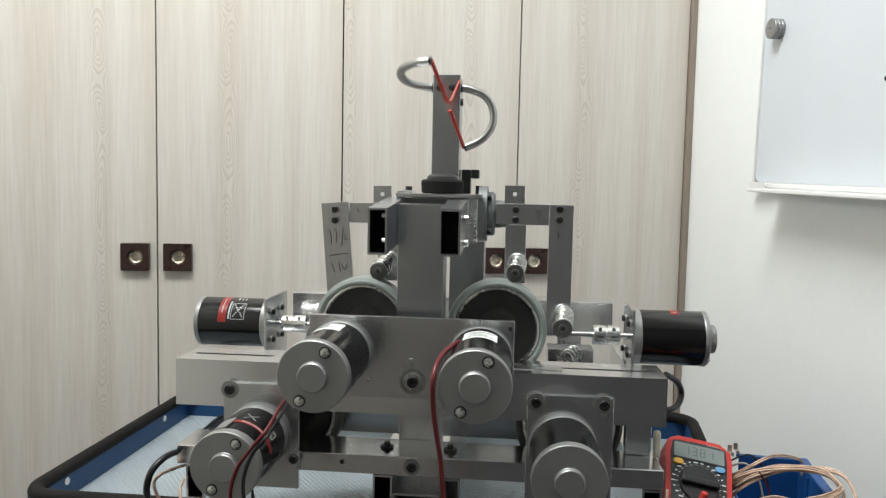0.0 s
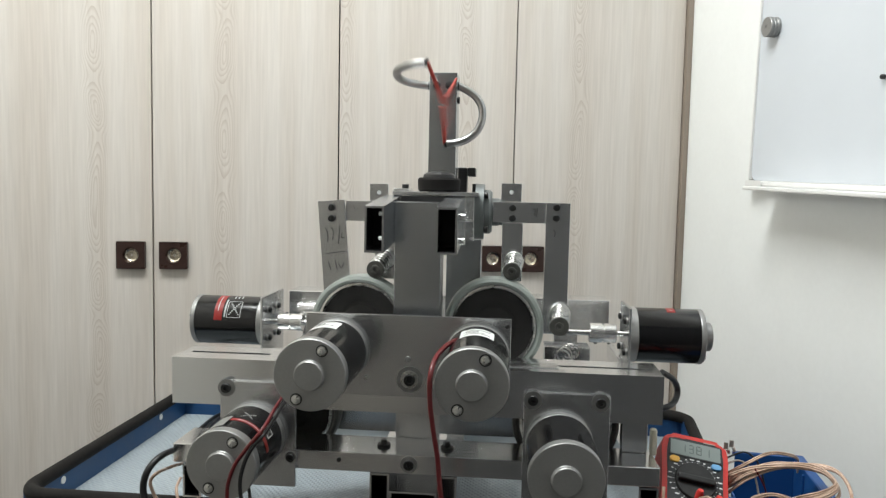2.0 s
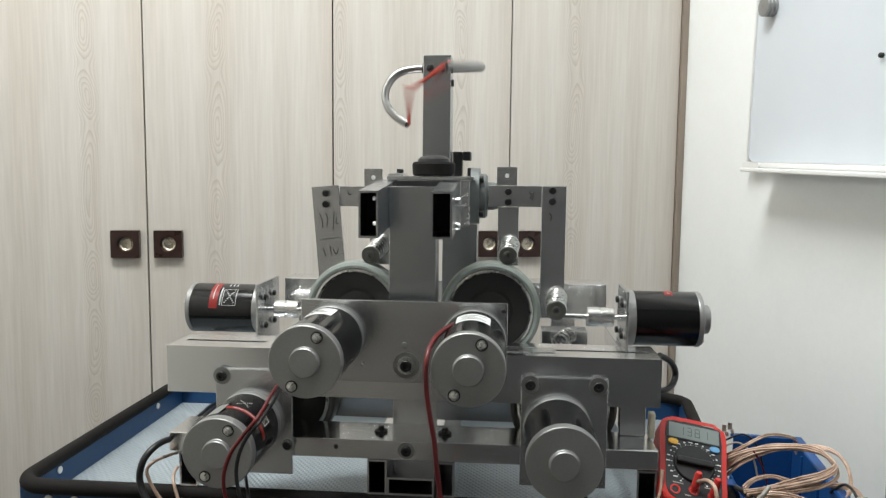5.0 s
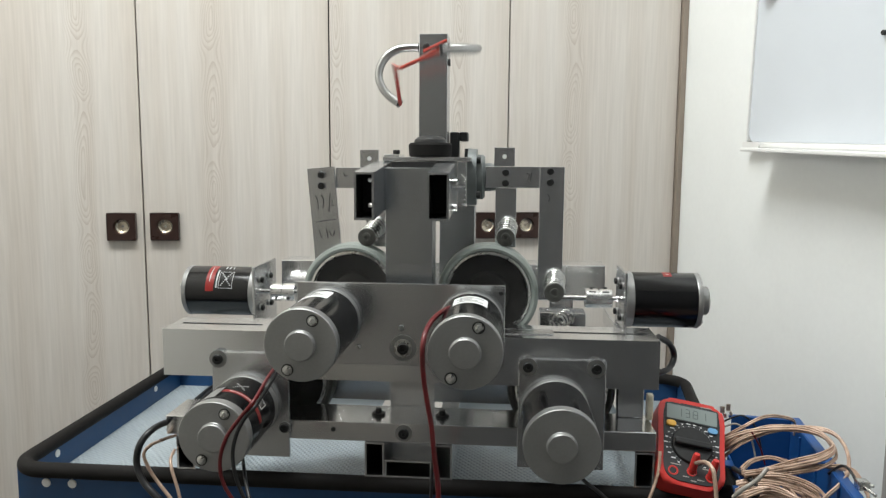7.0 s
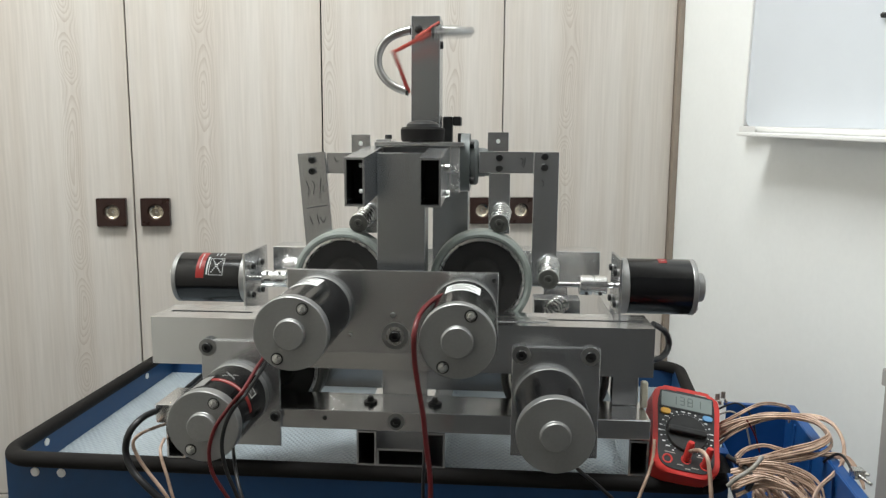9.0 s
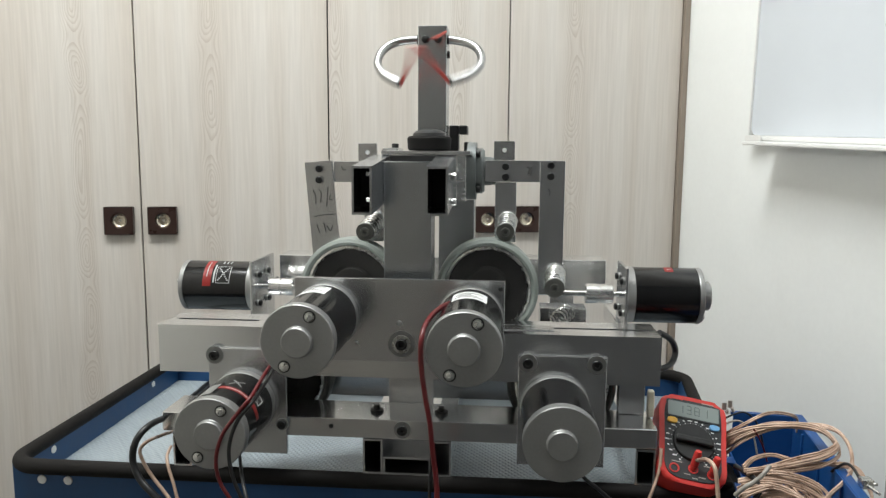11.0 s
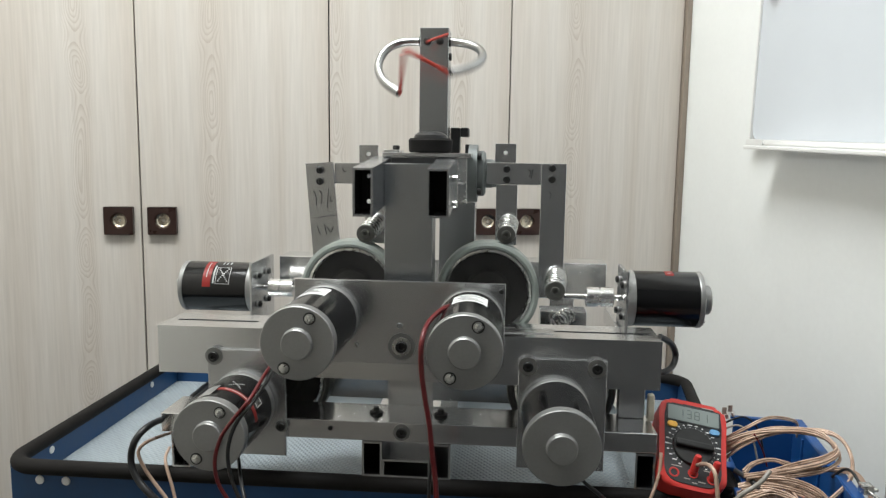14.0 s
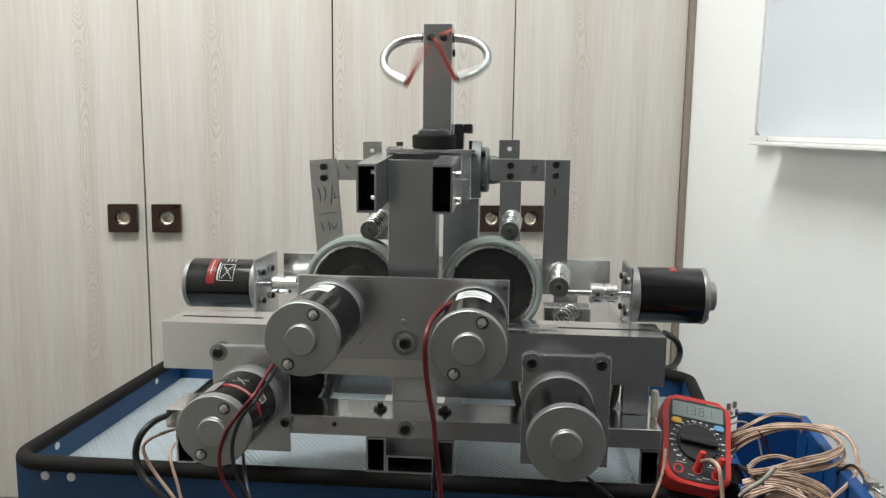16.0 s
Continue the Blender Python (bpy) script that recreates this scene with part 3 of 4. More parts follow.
def motor(c, axis, length, label, r=0.0405, cap=0.0138, hub=0.0165, screws=(), boss=0.0058):
    """A motor whose outer end cap is centred at c; it runs from there along axis."""
    c, axis = Vector(c), Vector(axis)
    m, _ = frame_of(c, c + axis)
    body = part("motor", lathe(bm_(), [(0, cap * 0.5), (r - 0.0012, cap * 0.5), (r - 0.0012, cap + 0.0007), (r - 0.0005, cap + 0.0014), (r - 0.0005, length - 0.012), (r - 0.0015, length - 0.0115), (0, length - 0.0115)], m, 64), BLACK, rig, label, origin=c)
    part("end_cap", lathe(bm_(), [(0, 0), (r - 0.001, 0), (r, 0.001), (r, cap - 0.0013), (r - 0.0006, cap), (0, cap)], m, 64), SILVER, body, "silver painted end cap")
    part("front_flange", lathe(bm_(), [(0, length - 0.0114), (r - 0.0006, length - 0.0114), (r, length - 0.0108), (r, length - 0.0008), (r - 0.0008, length), (0, length)], m, 64), SILVER, body)
    part("bearing_boss", lathe(bm_(), [(hub + 0.0008, 0.0002), (hub, -0.0012), (hub, 0.0016 - boss), (hub - 0.0012, 0.0002 - boss), (0, -boss)], m, 40), SILVER, body)
    right = Vector((1, 0, 0)) if abs(axis.x) < 0.5 else Vector((0, 1, 0))
    for sx, sz in screws:
        p = c + right * sx + Vector((0, 0, sz))
        mm, _ = frame_of(p, p - axis)
        # dark ring laid on the cap for the shade of the screw's recess
        part("recess_shade_ring", lathe(bm_(), [(0.0050, -0.0001), (0.0068, -0.0001), (0.0066, 0.0006), (0.0050, 0.0006)], mm, 20), DARK, body)
        part("screw", lathe(bm_(), [(0.0052, -0.0002), (0.0052, 0.0012), (0.0036, 0.0014), (0.0033, 0.0036), (0.0014, 0.0042), (0, 0.0032)], mm, 18), STEEL, body)
    return body, m


def wrap_label(name, m, r, h0, h1, a0, a1, material, parent, lift=0.0003, label=""):
    """A sticker bent round a motor: from height h0 to h1, from angle a0 to a1 (degrees about the axis)."""
    bm = bm_()
    n = max(4, int(abs(a1 - a0) / 5))
    rows = []
    for rad in (r - 0.0002, r + lift):
        rows.append([[bm.verts.new(m @ Vector((rad * math.cos(radians(a0 + (a1 - a0) * k / n)), rad * math.sin(radians(a0 + (a1 - a0) * k / n)), h))) for k in range(n + 1)] for h in (h0, h1)])
    for rr in rows:
        for k in range(n):
            bm.faces.new([rr[0][k], rr[0][k + 1], rr[1][k + 1], rr[1][k]])
    for e in (0, 1):
        for k in range(n):
            bm.faces.new([rows[0][e][k], rows[0][e][k + 1], rows[1][e][k + 1], rows[1][e][k]])
    return part(name, bm, material, parent, label)


FM = {}
for key, c, ln in (("UL", (0.2165, -0.135, 1.0185), 0.1285), ("UR", (0.3922, -0.148, 1.0185), 0.1415), ("LR", (0.4955, -0.120, 0.911), 0.1135), ("LL", (0.1100, -0.115, 0.9055), 0.1085)):
    FM[key] = motor(c, (0, 1, 0), ln, "black cylindrical motor with silver end cap bolted to the plate", screws=((0.0135, 0.027), (-0.0145, -0.027)) if key != "LR" else (), r={"LR": 0.0418, "UR": 0.0393, "LL": 0.0408}.get(key, 0.0400))
SL = motor((-0.086, 0.285, 0.998), (1, 0, 0), 0.1215, "black cylindrical side motor with red and white print", screws=((-0.03, 0.012), (0.03, -0.012)), cap=0.007)
SR = motor((0.7125, 0.2, 1.014), (-1, 0, 0), 0.1065, "black cylindrical side motor with red print", screws=((-0.02, -0.027), (0.02, 0.027)), cap=0.007, hub=0.021, boss=0.014)

# side motor plates, couplings, shafts
part("motor_plate", box(bm_(), 0.036, 0.040, 0.234, 0.345, 0.940, 1.045, 0.0006), ALU_D, rig)
part("motor_plate", box(bm_(), 0.602, 0.606, 0.160, 0.240, 0.972, 1.058, 0.0006), ALU_D, rig)
for y, z in ((0.262, 1.021), (0.262, 0.975), (0.308, 1.021), (0.308, 0.975)):
    socket_bolt(0.0402, y, z, rig, 0.006, 0.005, (1, 0, 0))
for y, z in ((0.177, 1.037), (0.177, 0.991), (0.223, 1.037), (0.223, 0.991)):
    socket_bolt(0.6018, y, z, rig, 0.006, 0.005, (-1, 0, 0))


def coupling(x0, x1, y, z):
    bm = bm_()
    m, l = frame_of((x0, y, z), (x1, y, z))
    R = 0.0145
    lathe(bm, [(0.004, 0), (R - 0.001, 0), (R, 0.001), (R, l / 2 - 0.0016), (R - 0.0022, l / 2 - 0.001), (R - 0.0022, l / 2 + 0.001), (R, l / 2 + 0.0016), (R, l - 0.001), (R - 0.001, l), (0.004, l)], m, 40)
    c = part("coupling", bm, BRIGHT, rig, "bright clamp coupling on the motor shaft", origin=((x0 + x1) / 2, y, z))
    for k in (0.25, 0.75):
        x = x0 + (x1 - x0) * k
        part("clamp_slit", box(bm_(), x - l * 0.13, x + l * 0.13, y - R - 0.0004, y - R + 0.003, z - 0.0012, z + 0.0012, 0.0002), DARK, c)
        part("clamp_screw", rod(bm_(), (x, y - 0.010, z + 0.0095), (x, y - 0.0122, z + 0.0115), 0.0026, 14), DARK, c)
    return c


COUPL = coupling(0.052, 0.092, 0.285, 0.998)
COUPR = coupling(0.551, 0.590, 0.2, 1.014)
part("shaft", rod(bm_(), (0.0405, 0.285, 0.998), (0.20, 0.285, 0.998), 0.004), BRIGHT, rig)
part("shaft", rod(bm_(), (0.43, 0.2, 1.014), (0.6015, 0.2, 1.014), 0.004), BRIGHT, rig)
part("shaft_block", box(bm_(), 0.175, 0.215, 0.262, 0.308, 0.946, 1.02, 0.001), ALU, rig)
part("motor_bracket", box(bm_(), 0.598, 0.606, 0.165, 0.3445, 0.9465, 0.9715, 0.001), ALU, rig)
part("shaft_block", box(bm_(), 0.418, 0.445, 0.180, 0.220, 0.946, 1.03, 0.001), ALU, rig)
part("spring_block", box(bm_(), 0.487, 0.556, 0.222, 0.262, 0.946, 0.986, 0.001), ALU_D, rig)


pts = [(0.512 + 0.016 * k / 56 + 0.012 * math.cos(2 * math.pi * k / 14), 0.2055 + 0.014 * k / 56, 0.972 + 0.010 * k / 56 + 0.012 * math.sin(2 * math.pi * k / 14)) for k in range(57)]
part("spring", sweep(bm_(), pts, 0.0015, 6, 1, smooth=False), STEEL, rig, "bright coil spring on the block")


def wheel(cx, cz, y0, y1, R, tyre=TYRE):
    m, l = frame_of((cx, y0, cz), (cx, y1, cz))
    w = part("wheel", lathe(bm_(), [(R - 0.010, 0.006), (R - 0.0085, 0.002), (R - 0.005, 0), (R - 0.001, 0.0025), (R, 0.006), (R, l - 0.006), (R - 0.003, l), (R - 0.010, l - 0.004), (R - 0.010, 0.006)], m, 72), tyre, rig, "grey rubber-tyred drive wheel with dark hub", origin=(cx, (y0 + y1) / 2, cz))
    part("rim", lathe(bm_(), [(R - 0.0101, 0.0032), (R - 0.013, 0.0025), (R - 0.0145, 0.006), (R - 0.016, l - 0.006), (R - 0.0101, l - 0.0042)], m, 64), STEEL, w)
    part("disc", lathe(bm_(), [(R - 0.0146, 0.010), (0.03, 0.014), (0.026, 0.010), (0.0235, 0.0095), (0.012, 0.0095), (0.011, 0.004), (0, 0.004), (0, l - 0.012), (R - 0.0155, l - 0.012)], m, 64), HUBM, w, "dark moulded wheel disc")
    return w


WHEELS = [wheel(0.410, 1.0385, 0.076, 0.112, 0.067), wheel(0.2275, 1.036, 0.076, 0.112, 0.067), wheel(0.510, 0.912, 0.076, 0.112, 0.0715, ROLLD), wheel(0.129, 0.912, 0.076, 0.112, 0.0715, ROLLD)]
for (cx, cz) in ((0.410, 1.0385), (0.2275, 1.036)):
    part("axle", rod(bm_(), (cx, 0.0725, cz), (cx, 0.20, cz), 0.008), STEEL, rig)
for (cx, cz) in ((0.510, 0.912), (0.129, 0.912)):
    part("axle", rod(bm_(), (cx, 0.0725, cz), (cx, 0.344, cz), 0.008), STEEL, rig)

# central column and top tubes
part("column", box(bm_(), 0.2815, 0.3415, 0.03, 0.0715, 1.0005, 1.205, 0.0008), ALU_C, rig, "upright box column of brushed aluminium")
for z in (1.1625, 1.1915):
    part("bolt", rod(bm_(), (0.2795, -0.042, z), (0.2735, -0.042, z), 0.0024, 14), STEEL, rig)
part("rear_column", box(bm_(), 0.33, 0.385, 0.26, 0.32, 0.89, 1.145, 0.0008), ALU_C, rig)
part("lower_column", box(bm_(), 0.2815, 0.3415, 0.0665, 0.0715, 0.8613, 0.9395, 0.0008), ALU_D, rig)


def rising(bm):
    """Lean a tube so that it climbs towards the back."""
    for v in bm.verts:
        v.co.z += (v.co.y + 0.05) * 0.085
    return bm


for x0, x1 in ((0.2580, 0.2810), (0.3420, 0.3670)):
    part("side_tube", rising(tube_y(bm_(), x0, x1, -0.05, 0.10, 1.1455, 1.2005)), ALU_C, rig, "rectangular tube with an open front end")
    # added black fill: the tube's inner shade given as a solid
    part("tube_shade_fill", rising(box(bm_(), x0 + 0.0030, x1 - 0.0030, -0.012, 0.095, 1.1485, 1.1975, 0.001)), RUBBER, rig, "black fill standing in for the shade inside the tube")
part("top_plate", box(bm_(), 0.270, 0.386, 0.080, 0.26, 1.2130, 1.2185, 0.0006), ALU_D, rig)
# added dark block, shades the gap where the cupboard would show through
part("gap_shade_block", box(bm_(), 0.2830, 0.3410, 0.0725, 0.25, 1.150, 1.2125, 0.001), DARK, rig, "dark block standing in for the shade under the top plate")
part("post_plate", box(bm_(), 0.3125, 0.3510, 0.125, 0.172, 1.2186, 1.3825, 0.0008), ALU_C, rig, "upright post of brushed aluminium")
m = Matrix.Translation((0.331, 0.1, 1.2050))
part("black_ring", lathe(bm_(), [(0.010, 0.0138), (0.026, 0.0138), (0.0284, 0.0160), (0.0290, 0.0295), (0.027, 0.0322), (0.018, 0.0325), (0.016, 0.030), (0.010, 0.0298), (0.010, 0.0138)], m, 48), RUBBER, rig, "thick black ring at the foot of the post")
part("ring_boss", lathe(bm_(), [(0, 0.0045), (0.0098, 0.0045), (0.0098, 0.0065), (0.0098, 0.030), (0, 0.030)], m, 32), STEEL, rig)
part("joint_boot", lathe(bm_(), [(0.0205, 0.0300), (0.0222, 0.0325), (0.0210, 0.0365), (0.0170, 0.0395), (0.0100, 0.0412), (0, 0.0415)], m, 32), DARK, rig, "black domed boot over the joint")
part("clamp_block", box(bm_(), 0.350, 0.364, 0.19, 0.215, 1.2186, 1.255, 0.002), DARK, rig, "black clamp block")
part("clamp_block", box(bm_(), 0.3645, 0.3765, 0.185, 0.22, 1.2420, 1.255, 0.002), DARK, rig, "black clamp block")
part("bearing_spacer", box(bm_(), 0.3672, 0.3795, 0.1005, 0.20, 1.152, 1.2125, 0.0008), BRIGHT, rig)
part("edge_block", box(bm_(), 0.262, 0.284, 0.14, 0.19, 1.2186, 1.2225, 0.001), BRIGHT, rig)
part("bolt", rod(bm_(), (0.276, 0.165, 1.2223), (0.276, 0.165, 1.2285), 0.005, 12), DARK, rig)
part("bolt", rod(bm_(), (0.378, 0.165, 1.2184), (0.378, 0.165, 1.2310), 0.005, 12), DARK, rig)
for x, s in ((0.3797, 1),):
    bm = bm_()
    prism(bm, round_rect(0.108, 0.192, 1.1525, 1.2305, 0.037, 8), 0, 0.012, Matrix.Translation((x, 0, 0)) @ Matrix(((0, s, 0, 0), (1, 0, 0, 0), (0, 0, 1, 0), (0, 0, 0, 1))))
    mm, _ = frame_of((x + s * 0.0121, 0.15, 1.1915), (x + s, 0.15, 1.1915))
    lathe(bm, [(0.031, 0), (0.031, 0.008), (0.028, 0.011), (0.020, 0.011), (0.019, 0.008), (0.012, 0.008)], mm, 40)
    fl = part("flange_bearing", bm, CAST, rig, "grey cast flange bearing")
    part("collar", lathe(bm_(), [(0.0118, 0.004), (0.0195, 0.006), (0.0195, 0.020), (0.0185, 0.021), (0.0185, 0.030), (0.017, 0.031), (0, 0.031)], mm, 32), CAST, fl)
    for y, z in ((0.123, 1.2150), (0.177, 1.2150), (0.123, 1.1680), (0.177, 1.1680)):
        part("bolt", rod(bm_(), (x + s * 0.0121, y, z), (x + s * 0.018, y, z), 0.005, 12), DARK, fl)
for z in (1.188, 1.158):
    for x in (0.3671,):
        part("bolt", rod(bm_(), (x, 0.005, z), (x + 0.006, 0.005, z), 0.0045, 12), STEEL, rig)


def roller(x, z, y0, y1, R=0.0125, lean=0.004):
    bm = bm_()
    pts = []
    turns = int((y1 - y0) / 0.0052)
    for k in range(turns * 14 + 1):
        a = 2 * math.pi * k / 14
        f = k / (turns * 14)
        pts.append((x + lean * f + R * 0.92 * math.cos(a), y0 + (y1 - y0) * f + R * 0.4 * math.sin(a) * -1 * f, z + 0.013 * f + R * 0.92 * math.sin(a)))
    sweep(bm, pts, 0.0016, 6, 1, smooth=False)
    ro = part("roller", bm, STEEL, rig, "spring roller with a dark end disc", origin=(x, y0, z))
    part("core", rod(bm_(), (x, y0, z), (x + lean, y1 - 0.002, z + 0.012), R * 0.74, 24), DARK, ro)
    mm, _ = frame_of((x, y0, z), (x, y0 - 1, z))
    part("end_disc", lathe(bm_(), [(0, -0.003), (R - 0.0005, -0.003), (R - 0.0005, 0.003), (R - 0.0015, 0.004), (0.006, 0.004), (0.0055, 0.006), (0.0028, 0.0062), (0.0025, 0.003), (0, 0.003)], mm, 32), ROLLD, ro, "dark end disc with a hex socket")


def arm_plate(x0, x1, z0, z1, y0, y1):
    return part("arm_plate", box(bm_(), x0, x1, y0, y1, z0, z1, 0.0005), ALU_D, rig)


# right-hand and left-hand roller arms
arm_plate(0.4045, 0.4775, 1.178, 1.2065, 0.1205, 0.1265)
arm_plate(0.418, 0.4465, 1.097, 1.1775, 0.1205, 0.1265)
arm_plate(0.4155, 0.4435, 1.2070, 1.232, 0.1205, 0.1265)
arm_plate(0.477, 0.510, 1.030, 1.2065, 0.1140, 0.1200)
arm_plate(0.198, 0.2565, 1.1755, 1.2035, 0.1205, 0.1265)
arm_plate(0.232, 0.2575, 1.2040, 1.228, 0.1205, 0.1265)
LARM = arm_plate(0.1605, 0.1985, 1.02, 1.2035, 0.1140, 0.1200)
arm_plate(0.240, 0.2690, 1.095, 1.1750, 0.1205, 0.1265)
roller(0.4325, 1.1145, 0.085, 0.1203)
roller(0.4970, 1.0440, 0.075, 0.1138, 0.0135)
roller(0.2480, 1.1120, 0.085, 0.1203, lean=0.010)
for x, z in ((0.4315, 1.1985), (0.4315, 1.1845), (0.180, 1.1935), (0.180, 1.1785)):
    part("bolt", lathe(bm_(), [(0.0048, 0), (0.0048, 0.004), (0.004, 0.0048), (0.0022, 0.0048), (0.002, 0.0022), (0, 0.0022)], frame_of((x, 0.1139 if x < 0.3 else 0.1204, z), (x, -1, z))[0], 16), DARK, rig)
for x, z in ((0.491, 1.2005), (0.491, 1.1860)):
    part("bolt", lathe(bm_(), [(0.0048, 0), (0.0048, 0.004), (0.004, 0.0048), (0.0022, 0.0048), (0.002, 0.0022), (0, 0.0022)], frame_of((x, 0.1139, z), (x, -1, z))[0], 16), DARK, rig)
for x, z in ((0.4295, 1.220), (0.245, 1.216)):
    part("hole_plug", rod(bm_(), (x, 0.1206, z), (x, 0.1200, z), 0.003), WHITE, rig, "light hole through the tab")

# motor print: white stickers and red bands
def motor_print(mt, items):
    body, m = mt
    for name, r, h0, h1, a0, a1, material, lift in items:
        wrap_label(name, m, r, h0, h1, a0, a1, material, body, lift)


motor_print(FM["UL"], [("sticker", 0.0395, 0.070, 0.106, 58, 108, WHITE, 0.0003)] + [("print_bar", 0.0398, 0.082 + 0.006 * k, 0.0832 + 0.006 * k, 63 + 4 * (k % 2), 100 - 9 * (k % 3), INK, 0.0003) for k in range(4)])
motor_print(FM["UR"], [("sticker", 0.0388, 0.072, 0.110, 62, 122, WHITE, 0.0003)] + [("print_bar", 0.0391, 0.080 + 0.0065 * k, 0.0812 + 0.0065 * k, 68 + 5 * (k % 2), 114 - 10 * (k % 3), INK, 0.0003) for k in range(4)])
motor_print(FM["LR"], [("sticker", 0.0413, 0.030, 0.062, 158, 182, WHITE, 0.0003)])
motor_print(FM["LL"], [("red_band", 0.0403, 0.038, 0.046, 84, 176, RED, 0.0003), ("print_bar", 0.0406, 0.0415, 0.0425, 96, 140, WHITE, 0.0003), ("sticker", 0.0403, 0.020, 0.055, 58, 82, SILVER, 0.0003)]
            + [("print_bar", 0.0403, 0.053 + 0.015 * k, 0.0538 + 0.015 * k, 136, 158, WHITE, 0.0003) for k in range(2)] + [("print_bar", 0.0403, 0.053, 0.0685, 135.4 + 22 * k, 136.6 + 22 * k, WHITE, 0.0003) for k in range(2)])
motor_print(SL, [("red_band", 0.0400, 0.040, 0.0535, 92, 172, RED, 0.0003), ("print_bar", 0.0403, 0.0455, 0.047, 104, 150, PRINT, 0.0003), ("print_bar", 0.0400, 0.0565, 0.059, 116, 164, PRINT, 0.0003)]
            + [("print_bar", 0.0400, 0.061, 0.062 + 0.022, a, a + 1.2, PRINT, 0.0003) for a in (122, 164)] + [("print_bar", 0.0400, h, h + 0.0009, 122, 165, PRINT, 0.0003) for h in (0.061, 0.083)]
            + [("print_bar", 0.0400, 0.066 + 0.006 * k, 0.068 + 0.006 * k, 97, 110, PRINT, 0.0003) for k in range(3)])
def crossed(r, h0, h1, a0, a1):
    """Two diagonals of short strokes inside a printed square."""
    out = []
    for k in range(8):
        h, a, b = h0 + (h1 - h0) * k / 8, a0 + (a1 - a0) * k / 8, a1 - (a1 - a0) * (k + 1) / 8
        out += [("print_bar", r, h, h + (h1 - h0) / 7, q, q + (a1 - a0) / 15, PRINT, 0.0003) for q in (a, b)]
    return out


motor_print(SL, crossed(0.0400, 0.064, 0.081, 126, 161))
motor_print(FM["LL"], crossed(0.0403, 0.055, 0.067, 139, 155) + crossed(0.0403, 0.055, 0.070, 94, 116))
motor_print(SR, [("red_band", 0.0400, 0.0405, 0.0525, 66, 92, RED, 0.0003), ("print_bar", 0.0403, 0.044, 0.049, 74, 76, WHITE, 0.0003)])


def strokes(paths, parent, r=0.00055):
    for pts in paths:
        part("ink_stroke", sweep(bm_(), pts, r, 5, 4), INK, parent)


# pen marks on the arms, too worn to read
yk = 0.1138
strokes([[(0.169, yk, 1.166), (0.172, yk, 1.156), (0.171, yk, 1.146)], [(0.177, yk, 1.166), (0.180, yk, 1.160), (0.178, yk, 1.148)], [(0.190, yk, 1.168), (0.186, yk, 1.142)], [(0.1925, yk, 1.158), (0.191, yk, 1.151), (0.195, yk, 1.151)],
         [(0.167, yk, 1.129), (0.180, yk, 1.1305), (0.195, yk, 1.131)], [(0.170, yk, 1.118), (0.173, yk, 1.106)], [(0.180, yk, 1.120), (0.182, yk, 1.106)], [(0.184, yk, 1.116), (0.188, yk, 1.108), (0.192, yk, 1.116)]], LARM)
strokes([[(0.209, 0.1203, 1.197), (0.211, 0.1203, 1.192), (0.215, 0.1203, 1.193)], [(0.459, 0.1203, 1.198), (0.463, 0.1203, 1.196), (0.461, 0.1203, 1.188)], [(0.466, 0.1203, 1.199), (0.464, 0.1203, 1.186)], [(0.4875, yk, 1.170), (0.4905, yk, 1.166), (0.489, yk, 1.160)]], rig)

# the left arm hangs a little askew
hinge = Matrix.Translation(Vector((0.180, 0.117, 1.186)) - ORIGIN[rig])
LARM.matrix_basis = hinge @ Matrix.Rotation(radians(-4.5), 4, "Y") @ hinge.inverted() @ LARM.matrix_basis

# ---- the whirling hose loop at the top of the post ----
AX = Vector((0.3318, 0.1345, 1.3655))
HALF = 0.0205
hose_shape = ((0.0, 0.0), (0.015, 0.0005), (0.031, 0.004), (0.044, 0.013), (0.052, 0.028), (0.053, 0.045), (0.046, 0.061), (0.035, 0.072), (0.022, 0.080))
HOSES = []
for side in (-1, 1):
    root = AX + Vector((side * HALF, 0, 0))
    pts = [root + Vector((side * (a - 0.003), 0, -b)) for a, b in hose_shape]
    path = smooth_path(pts, 12)
    h = part("hose", sweep(bm_(), path, 0.0056, 12, 1, ribs=0.06, smooth=False), HOSE, rig, "bright corrugated metal hose, bent and whirling", origin=root)
    part("ferrule", sweep(bm_(), [path[-1] + (path[-1] - path[-3]).normalized() * 0.003, path[-1], path[-4]], 0.0053, 12, 2), DARK, h)
    HOSES.append((h, side, root, path[-1] + (path[-1] - path[-3]).normalized() * 0.003 - root))
part("hose_socket", rod(bm_(), AX + Vector((-HALF - 0.001, 0, 0)), AX + Vector((-HALF + 0.004, 0, 0)), 0.0062), DARK, rig)
part("hose_socket", rod(bm_(), AX + Vector((HALF - 0.004, 0, 0)), AX + Vector((HALF + 0.001, 0, 0)), 0.0062), DARK, rig)
for x in (0.3225, 0.3395):
    mm, _ = frame_of((x, 0.1249, 1.3650), (x, -1, 1.3650))
    part("bolt", lathe(bm_(), [(0.0052, 0), (0.0052, 0.0015), (0.0044, 0.0032), (0.002, 0.0042), (0, 0.0044)], mm, 20), DARK, rig)
part("bolt", rod(bm_(), (0.3510, 0.1345, 1.346), (0.3545, 0.1345, 1.346), 0.005, 14), DARK, rig)
LINK = 0.062
LINKS = [part("red_tube", sweep(bm_(), [(0, 0, 0), (0, 0, LINK * 0.5), (0, 0, LINK)], 0.0026, 8, 4), REDT, rig, "red tube joining the hose ends", origin=(0, 0, 0)) for k in range(2)]
